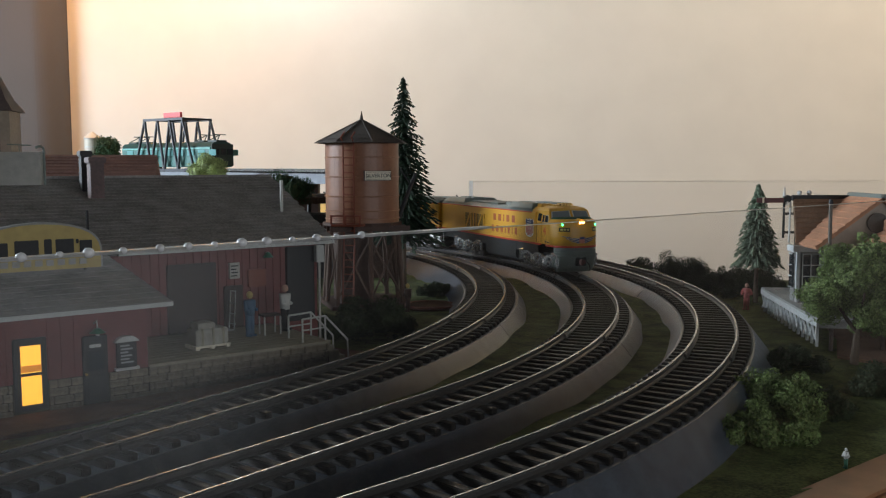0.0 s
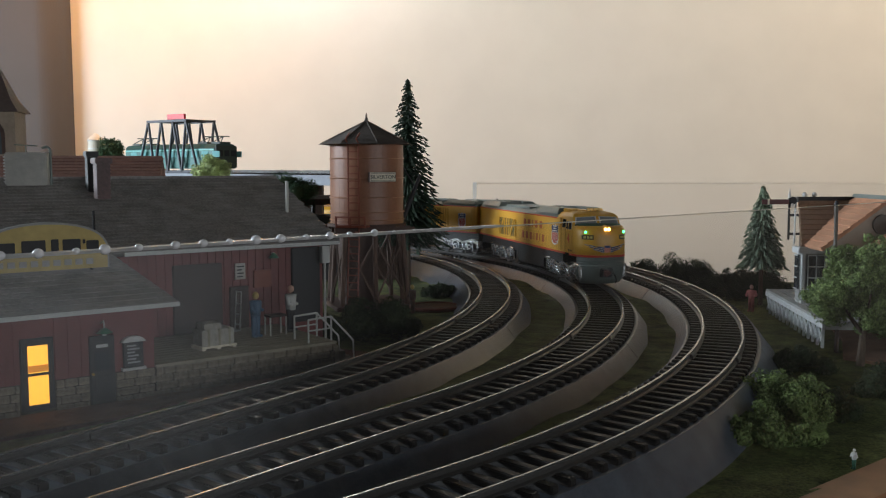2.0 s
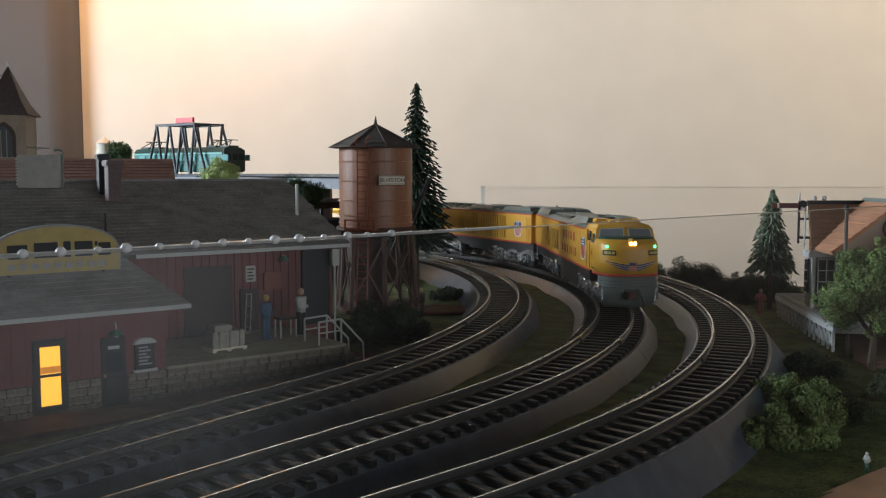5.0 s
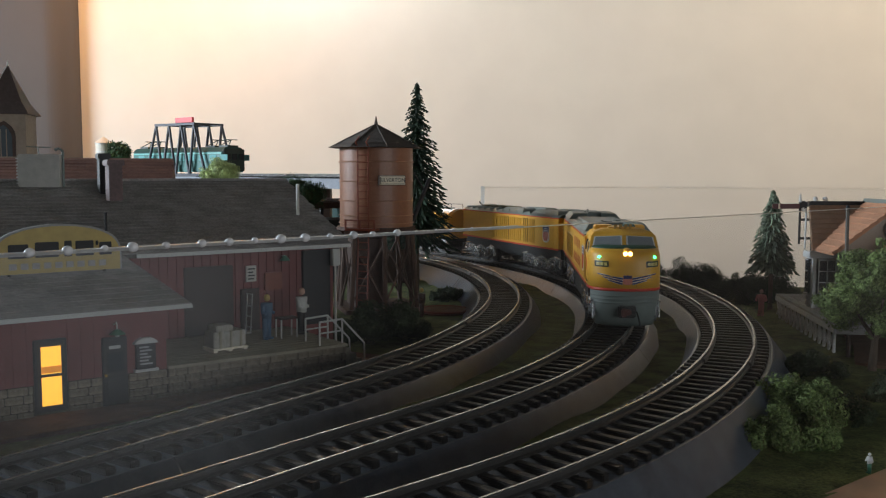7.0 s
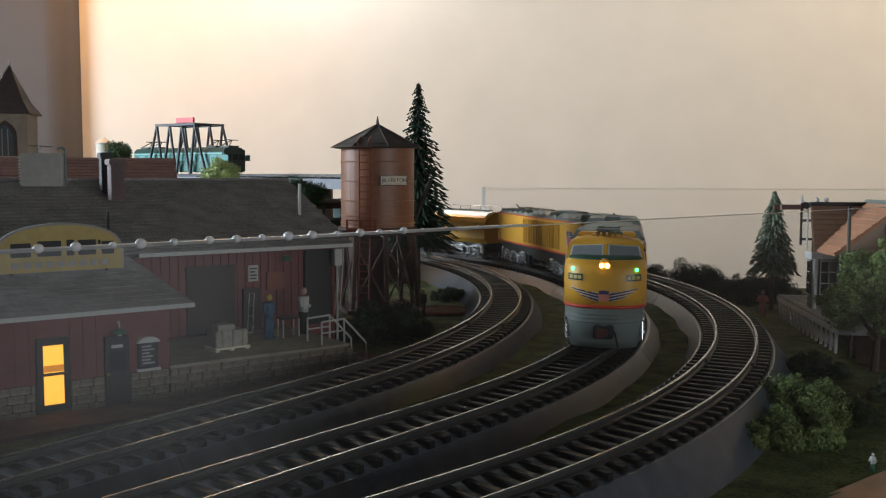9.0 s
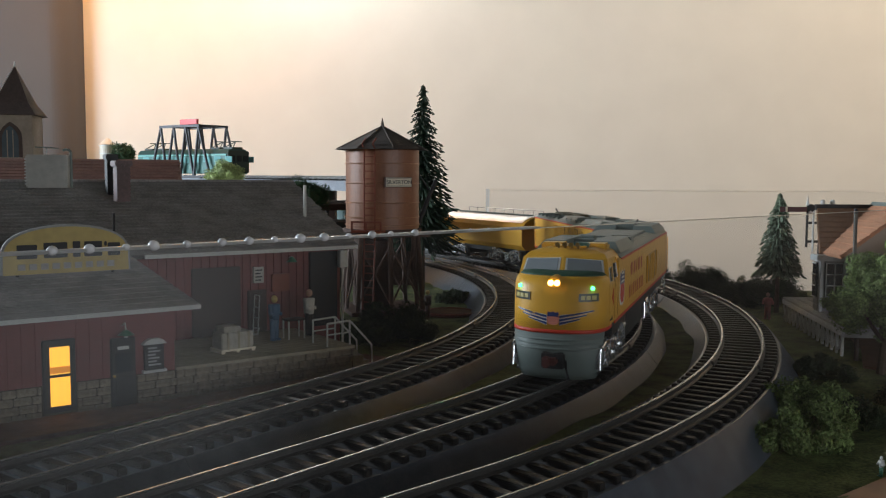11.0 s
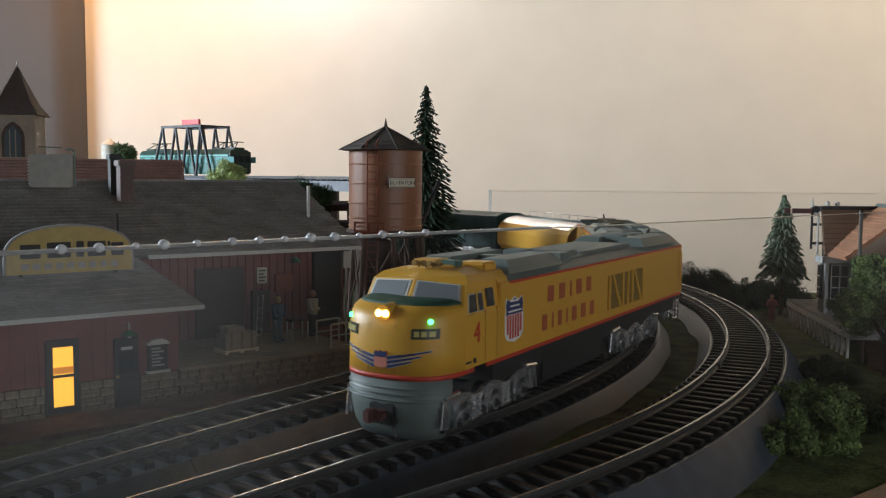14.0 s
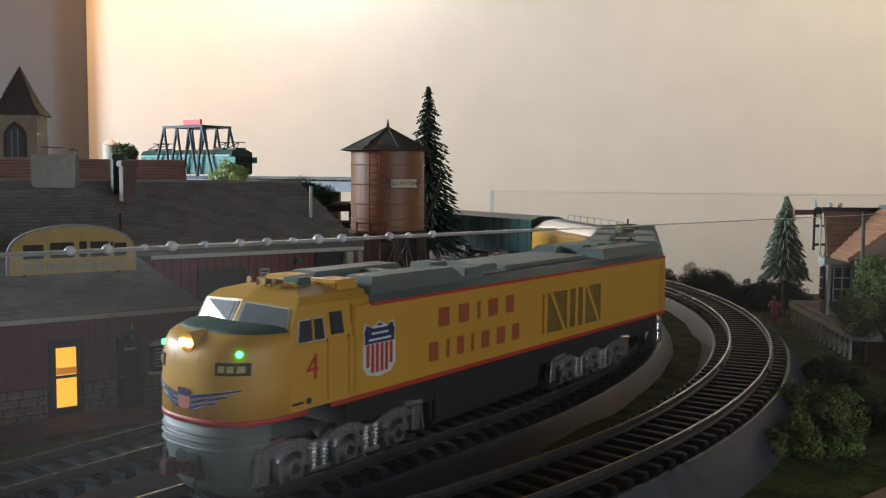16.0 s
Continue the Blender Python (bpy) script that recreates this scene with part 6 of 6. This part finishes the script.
def broad_tree(name, m, h, r, trunk, n, material, label, rng):
    root = thing(name, m, label, "tree")
    bm = bmesh.new()
    rod(bm, (0, 0, -0.002), (0.001, 0, trunk), 0.0022, 0.0014, 8)
    for k in range(6):
        a = 2 * math.pi * k / 6 + 0.3
        rod(bm, (0.001, 0, trunk * 0.9), (r * 0.6 * math.cos(a), r * 0.6 * math.sin(a), trunk + (h - trunk) * 0.45), 0.0010, 0.0004, 6)
    part("trunk", bm, M_BARK, root, "brown bare trunk with limbs")
    clumps, lobes = [], []
    for k in range(11):
        a, f = 2 * math.pi * k * 0.382, 0.35 + 0.5 * rng.random()
        z = trunk + (h - trunk) * (0.12 + 0.72 * (k + rng.random()) / 11)
        q = 1 - abs((z - trunk) / (h - trunk) - 0.35) * 1.0
        lobes.append((Vector((r * 0.85 * f * q * math.cos(a), r * 0.85 * f * q * math.sin(a), z)), r * rng.uniform(0.30, 0.44)))
    for c, q in lobes:
        for _ in range(11):
            d = Vector((rng.gauss(0, 1), rng.gauss(0, 1), rng.gauss(0.25, 1))).normalized()
            clumps.append((tuple(c + d * q * rng.uniform(0.7, 1.05)), q * rng.uniform(0.20, 0.36)))
    bm = bmesh.new()
    for k, (c, q) in enumerate(lobes):
        blob(bm, c, q * 0.56, 0.9, 0.6, 2, k)
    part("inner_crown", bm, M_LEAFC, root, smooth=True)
    leaves("crown", clumps + [(tuple(c), q * 0.85) for c, q in lobes], n * 5, 0.00066, material, root, rng)
    return root


def conifer(name, m, h, r, material, label, bare, tiers, rng, droop):
    root = thing(name, m, label, "tree")
    part("trunk", R((0, 0, -0.002), (0, 0, h * 0.97), 0.0017, 0.0004), M_BARK, root)
    vs, fs = [], []
    for k in range(tiers):
        f = k / (tiers - 1)
        z = bare + (h - bare) * f
        rr = r * (1 - f) ** 0.85 + 0.0022
        n = int(9 + 16 * (1 - f))
        for j in range(n):
            a = 2 * math.pi * (j + rng.random()) / n
            ln = rr * rng.uniform(0.65, 1.12)
            d, t = Vector((math.cos(a), math.sin(a), 0)), Vector((-math.sin(a), math.cos(a), 0))
            z0 = z + rng.uniform(-0.5, 0.5) * (h - bare) / tiers
            for q in range(4):
                u0, u1 = q / 4, (q + 1.25) / 4
                w = 0.0017 * (1.25 - u0) * rng.uniform(0.7, 1.3) * (0.6 + rr / r)
                p0 = d * ln * u0 + Vector((0, 0, z0 - droop * ln * u0 ** 1.4))
                p1 = d * ln * u1 + Vector((0, 0, z0 - droop * ln * u1 ** 1.4))
                i = len(vs)
                up = Vector((0, 0, 0.0009))
                mid = (p0 + p1) / 2
                vs += [p0 + up, mid + t * w - up * rng.uniform(0.3, 1.6), p1, mid - t * w - up * rng.uniform(0.3, 1.6), mid - up * 1.2]
                fs += [(i, i + 1, i + 2), (i, i + 2, i + 3), (i, i + 4, i + 1), (i + 4, i + 2, i + 1), (i, i + 3, i + 4), (i + 4, i + 3, i + 2)]
    me = bpy.data.meshes.new("crown")
    me.from_pydata([tuple(v) for v in vs], [], fs)
    me.materials.append(material)
    ob = new("crown", me)
    ob.parent = root
    return root


RNG = random.Random(7)
conifer("tall_pine", pose(-0.0284, 0.668, GZ), 0.153, 0.027, M_PINE, "tall dark green model pine tree", 0.042, 40, RNG, 0.35)
conifer("small_pine", pose(0.2000, 0.580, GZ + 0.003), 0.0745, 0.0135, M_PINE2, "small grey-green model pine on a bare stem", 0.030, 26, RNG, 0.45)
broad_tree("leafy_tree", pose(0.1880, 0.412, GZ), 0.058, 0.027, 0.016, 7000, M_LEAF, "bushy mid-green model tree with a bare trunk", RNG)
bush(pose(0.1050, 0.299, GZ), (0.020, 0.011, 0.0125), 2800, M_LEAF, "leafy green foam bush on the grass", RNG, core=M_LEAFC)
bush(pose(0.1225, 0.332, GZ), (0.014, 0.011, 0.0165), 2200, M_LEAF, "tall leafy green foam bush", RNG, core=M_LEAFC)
bush(pose(0.1400, 0.326, GZ), (0.009, 0.008, 0.009), 900, M_LEAFD, "dark low foam bush", RNG)
bush(pose(0.1560, 0.402, GZ), (0.012, 0.008, 0.011), 1100, M_LEAFD, "dark foam bush by the station", RNG)
bush(pose(0.1720, 0.350, GZ), (0.010, 0.008, 0.014), 1100, M_LEAFD, "round dark green foam bush", RNG)
bush(pose(0.1760, 0.668, GZ), (0.026, 0.012, 0.024), 2600, M_LEAFD, "dark green foam hedge behind the tracks", RNG)
bush(pose(0.1480, 0.712, GZ), (0.018, 0.009, 0.017), 1500, M_LEAFD, "dark green foam hedge behind the tracks", RNG)
bush(pose(0.2150, 0.625, GZ), (0.024, 0.010, 0.019), 2000, M_LEAFD, "dark green foam hedge beside the small pine", RNG)
bush(pose(0.2020, 0.645, GZ), (0.026, 0.010, 0.019), 2400, M_LEAFD, "dark green foam hedge behind the tracks", RNG)
bush(pose(-0.0420, 0.484, GZ), (0.024, 0.014, 0.020), 2600, M_LEAFD, "dark green foam bush beside the inner track", RNG)
bush(pose(-0.0330, 0.500, GZ), (0.014, 0.010, 0.010), 900, M_LEAFD, "low dark foam bush below the tower", RNG)
bush(pose(-0.0050, 0.640, GZ), (0.012, 0.012, 0.011), 900, M_LEAFD, "dark foam bush behind the tower", RNG)
bush(pose(-0.2225, 0.875, 0.0650), (0.012, 0.010, 0.0225), 2200, M_LEAFP, "pale green round foam shrub", RNG, core=M_LEAFP)
M_LEAFM = mat("deep_green_leaf_foam", (0.03, 0.07, 0.03), 0.9, var=0.4, scale=900, island=True)
bush(pose(-0.1250, 0.742, 0.0480), (0.014, 0.010, 0.026), 1900, M_LEAFM, "green foam shrub behind the diner", RNG)
bush(pose(-0.5050, 1.390, 0.0850), (0.010, 0.010, 0.030), 700, M_LEAFM, "small green shrub beside the white tank", RNG, size=0.002)


def pit():
    root = thing("ash_pit", pose(-0.0085, 0.582, GZ), "round red-brown sand pit with a raised timber rim", "sand pit")
    part("sand", R((0, 0, 0), (0, 0, 0.0022), 0.0155, 0.0140, 24), M_EARTH, root)
    bm = bmesh.new()
    for k in range(28):
        a, b = 2 * math.pi * k / 28, 2 * math.pi * (k + 1) / 28
        rod(bm, (0.0158 * math.cos(a), 0.0158 * math.sin(a), 0.0018), (0.0158 * math.cos(b), 0.0158 * math.sin(b), 0.0018), 0.0009, n=6)
    part("rim", bm, M_LADDER, root)


pit()


def patch(name, pts, material, label):
    bm = bmesh.new()
    prism(bm, pts, "z", GZ - 0.002, GZ + 0.0012)
    tagged(mesh_ob(name, bm, material), label, "ground", kind="structure")


d0, d1 = Vector((0.795, 0.6066, 0)), Vector((-0.6066, 0.795, 0))
o = Vector((-0.1591, 0.321, 0))
patch("earth_strip", [tuple((o + d0 * a + d1 * b).to_2d()) for a, b in ((-0.12, -0.030), (0.03, -0.024), (0.056, -0.016), (0.10, -0.010), (0.15, -0.012), (0.17, 0.01), (0.15, 0.06), (-0.12, 0.06))], M_EARTH, "orange-brown earth along the diner wall")
patch("earth_yard", [(0.186, 0.425), (0.21, 0.40), (0.27, 0.42), (0.34, 0.46), (0.34, 0.62), (0.24, 0.60), (0.205, 0.47)], M_EARTH, "brown earth round the station deck")


# ---- raised line behind ----
RAISED = [(-0.95, 1.36), (-0.60, 1.265), (-0.42, 1.185), (-0.30, 1.105), (-0.215, 0.995), (-0.165, 0.905), (-0.125, 0.835), (-0.080, 0.775), (-0.045, 0.745)]


def along(pts, profile, close=True):
    bm = bmesh.new()
    v = [Vector((x, y, 0)) for x, y in pts]
    rings = []
    for k, p in enumerate(v):
        u = (v[min(k + 1, len(v) - 1)] - v[max(k - 1, 0)]).normalized()
        s = Vector((u.y, -u.x, 0))
        rings.append([bm.verts.new(p + s * a + Vector((0, 0, z))) for a, z in profile])
    m = len(profile)
    for a, b in zip(rings, rings[1:]):
        for k in range(m):
            bm.faces.new((a[k], a[(k + 1) % m], b[(k + 1) % m], b[k]))
    bm.faces.new(rings[0]), bm.faces.new(rings[-1])
    return bm


def raised_line():
    root = thing("raised_track", Matrix(), "raised railway track with grey roadbed behind the diner", "track", kind="structure")
    part("roadbed", along(RAISED, [(-0.022, 0.0600), (-0.0175, 0.0685), (0.0175, 0.0685), (0.022, 0.0600)]), M_BEDL, root, "light grey plastic roadbed")
    for x in (-GAUGE / 2, GAUGE / 2):
        part("rail", along(RAISED, [(x - 0.0006, 0.0685), (x + 0.0006, 0.0685), (x + 0.0006, 0.0725), (x - 0.0006, 0.0725)]), M_RAIL, root)
    v = [Vector((x, y, 0)) for x, y in RAISED]
    for a, b in zip(v[2:], v[3:]):
        n = int((b - a).length / 0.0085)
        ang = math.degrees(math.atan2((b - a).y, (b - a).x)) - 90
        for k in range(n):
            t = new("tie", TIE_ME)
            t.parent = root
            t.matrix_local = Matrix.Translation(a + (b - a) * (k / n) + Vector((0, 0, 0.0725))) @ pose(0, 0, 0, 0, 0, ang)
    for k, (x, y) in enumerate(RAISED):
        part("pier", B(x - 0.012, y - 0.008, GZ, x + 0.012, y + 0.008, 0.0600), M_TDARK, root, "dark timber pier")
    root = thing("timber_trestle", Matrix(), "dark timber trestle carrying a lower track", "trestle", kind="structure")
    low = [(-0.20, 0.70), (-0.150, 0.735), (-0.105, 0.775), (-0.060, 0.83)]
    part("deck", along(low, [(-0.016, 0.0440), (-0.016, 0.0490), (0.016, 0.0490), (0.016, 0.0440)]), M_TDARK, root)
    for x in (-GAUGE / 2, GAUGE / 2):
        part("rail", along(low, [(x - 0.0006, 0.0490), (x + 0.0006, 0.0490), (x + 0.0006, 0.0515), (x - 0.0006, 0.0515)]), M_RAIL, root)
    for x, y in low:
        for q in (-0.012, 0.012):
            part("post", R((x + q, y - q, GZ), (x + q * 0.8, y - q * 0.8, 0.0440), 0.0018, n=6), M_DARK, root)
    part("abutment", B(-0.125, 0.73, GZ, -0.085, 0.77, 0.036), M_DARK, root, "black timber abutment")


M_BEDL = mat("light_grey_roadbed", (0.22, 0.24, 0.27), 0.45, var=0.15, scale=500)
raised_line()


def bridge():
    root = thing("truss_bridge", pose(-0.3240, 1.130, 0.0640, 0, 0, -36), "black steel truss bridge with a red top board", "bridge")
    part("deck", B(-0.066, -0.021, 0.0, 0.058, 0.021, 0.006), M_STEEL, root)
    for y in (-0.021, 0.021):
        xs = [-0.058, -0.022, 0.014, 0.050]
        part("top_chord", B(-0.040, y - 0.0012, 0.0660, 0.036, y + 0.0012, 0.0690), M_STEEL, root)
        part("bottom_chord", B(-0.064, y - 0.0012, 0.004, 0.056, y + 0.0012, 0.0080), M_STEEL, root)
        tops = [-0.038, -0.013, 0.010, 0.034]
        bots = [-0.060, -0.028, -0.002, 0.024, 0.054]
        for k, a in enumerate(tops):
            for b in (bots[k], bots[k + 1]):
                part("diagonal", R((a, y, 0.0670), (b, y, 0.006), 0.0016, n=6), M_STEEL, root)
    for x in (-0.036, -0.012, 0.012, 0.034):
        part("cross_beam", B(x - 0.0012, -0.021, 0.0668, x + 0.0012, 0.021, 0.0688), M_STEEL, root)
    part("top_board", B(0.002, -0.0235, 0.0690, 0.034, -0.0205, 0.0752, 0.0004), M_BRED, root, "bright red board on top")


M_BRED = mat("bright_red_board", (0.6, 0.03, 0.035), 0.45, var=0.06, scale=300)
bridge()


def railcar():
    root = thing("railcar", pose(-0.3299, 1.1343, 0.0712, 0, 0, -36), "teal electric railcar standing on the truss bridge", "railway wagon")
    half = 0.086
    part("body", B(-half, -0.0165, 0.003, half, 0.0165, 0.0275, 0.001), M_TEAL, root, "teal carriage body")
    part("roof", PR([(-0.0168, 0.0272), (-0.012, 0.0318), (0, 0.0332), (0.012, 0.0318), (0.0168, 0.0272)], "x", -half, half), M_DTEAL, root, "dark roof")
    for sg in (-1, 1):
        part("waistband", B(-half + 0.001, sg * 0.0166 - 0.0003, 0.0245, half - 0.001, sg * 0.0166 + 0.0003, 0.0258), M_TEALL, root, "pale teal band")
        for k in range(9):
            x = -half + 0.012 + k * 0.0196
            part("window", B(x, sg * 0.0165 - 0.0005, 0.0165, x + 0.0125, sg * 0.0165 + 0.0005, 0.0235, 0.0002), M_WINT, root, "pale teal window")
    fr = part("end_wall", B(half - 0.0005, -0.0160, 0.004, half + 0.0022, 0.0160, 0.0300, 0.0008), M_DGRN, root, "dark green end wall")
    for y in (-0.010, 0.0, 0.010):
        part("end_window", B(half + 0.0018, y - 0.0035, 0.0175, half + 0.0028, y + 0.0035, 0.0245), M_WIN, fr)
    for x in (-0.075, -0.055, 0.055, 0.078):
        bm = bmesh.new()
        box(bm, x - 0.008, -0.008, 0.0325, x + 0.008, 0.008, 0.0345, 0.0003)
        rod(bm, (x - 0.007, -0.006, 0.0345), (x + 0.005, 0, 0.0410), 0.0006, n=5)
        rod(bm, (x - 0.007, 0.006, 0.0345), (x + 0.005, 0, 0.0410), 0.0006, n=5)
        rod(bm, (x + 0.005, -0.009, 0.0410), (x + 0.005, 0.009, 0.0410), 0.0006, n=5)
        part("pantograph", bm, M_DGRN, root, "dark folded roof gear")
    for x in (-0.06, 0.06):
        part("truck", B(x - 0.018, -0.012, 0.0, x + 0.018, 0.012, 0.0062, 0.0006), M_BLACK, root)


M_TEALL = mat("pale_teal_band", (0.12, 0.42, 0.38), 0.45, var=0.08, scale=300)
M_WINT = mat("pale_teal_window", (0.16, 0.36, 0.36), 0.15, var=0.1, scale=200, bump=0.02)
M_DGRN = mat("dark_green_end_paint", (0.015, 0.035, 0.03), 0.5, var=0.15, scale=300)
railcar()


def silo():
    root = thing("white_tank", pose(-0.5330, 1.400, GZ), "small white storage tank with a conical top", "tank")
    part("shell", R((0, 0, 0), (0, 0, 0.134), 0.0115, n=24), M_WTANK, root)
    part("lid", R((0, 0, 0.134), (0, 0, 0.1440), 0.0135, 0.0015, 24), M_WTANK, root)
    for z in (0.105, 0.120, 0.132):
        part("band", R((0, 0, z), (0, 0, z + 0.0015), 0.0119, n=24), M_TRIM, root)


M_WTANK = mat("off_white_tank", (0.55, 0.50, 0.42), 0.5, var=0.1, scale=200)
silo()


def mile_post():
    root = thing("downpipe_box", on_diner(0.1610, 0.052, 0.0), "pale grey pipe box at the hall corner", "pipe box")
    part("pipe", R((0, 0, 0), (0, 0, 0.0440), 0.0006, n=6), M_RAILW, root)
    part("box", B(-0.0022, -0.0016, 0.0425, 0.0022, 0.0016, 0.0510, 0.0003), M_RAILW, root)


mile_post()

# ---- acrylic cover round the layout ----
PANG = math.degrees(math.atan(0.93))
cover = thing("front_cover_pane", pose(0, 0.17, 0, 0, 0, PANG), "clear acrylic pane standing along the front of the layout", "cover pane")
part("sheet", B(-0.42, -0.0012, -0.080, 0.62, 0.0012, 0.0626), M_GLASS, cover, "clear acrylic sheet with slight haze mixed in").visible_shadow = False
part("top_edge", B(-0.42, -0.0012, 0.0626, 0.012, 0.0012, 0.0630), M_EDGE, cover, "frosted sawn top edge")
part("top_edge", B(0.012, -0.0005, 0.0626, 0.62, 0.0005, 0.06275), M_EDGE2, cover, "thin clear top edge")
# small white balls stand in for glints along the sawn edge
rr = random.Random(3)
for k in range(20):
    x = -0.080 + 0.0046 * k + rr.uniform(-0.0006, 0.0006)
    s = rr.uniform(0.35, 0.6) * (1.0 if k < 14 else 0.35)
    part("edge_glint", blob(bmesh.new(), (x, -0.0008, 0.0630), 0.0009 * s / 0.6, 0.9, 0.1, 2, k), M_GLINT, cover, "milky bead modelling a bright glint on the sawn edge", True)
rear = thing("rear_cover_pane", pose(0.026, 0.850, 0), "clear acrylic pane along the back of the layout", "cover pane")
part("sheet", B(0, -0.0012, -0.03, 0.60, 0.0012, 0.0600), M_GLASSR, rear, "clear acrylic sheet").visible_shadow = False
part("top_edge", B(0, -0.0012, 0.0600, 0.60, 0.0012, 0.0604), M_EDGE2, rear)
part("corner_post", B(-0.0016, -0.0040, -0.016, 0.0016, -0.0014, 0.0612), M_TICK, rear, "bright acrylic corner")

motions()
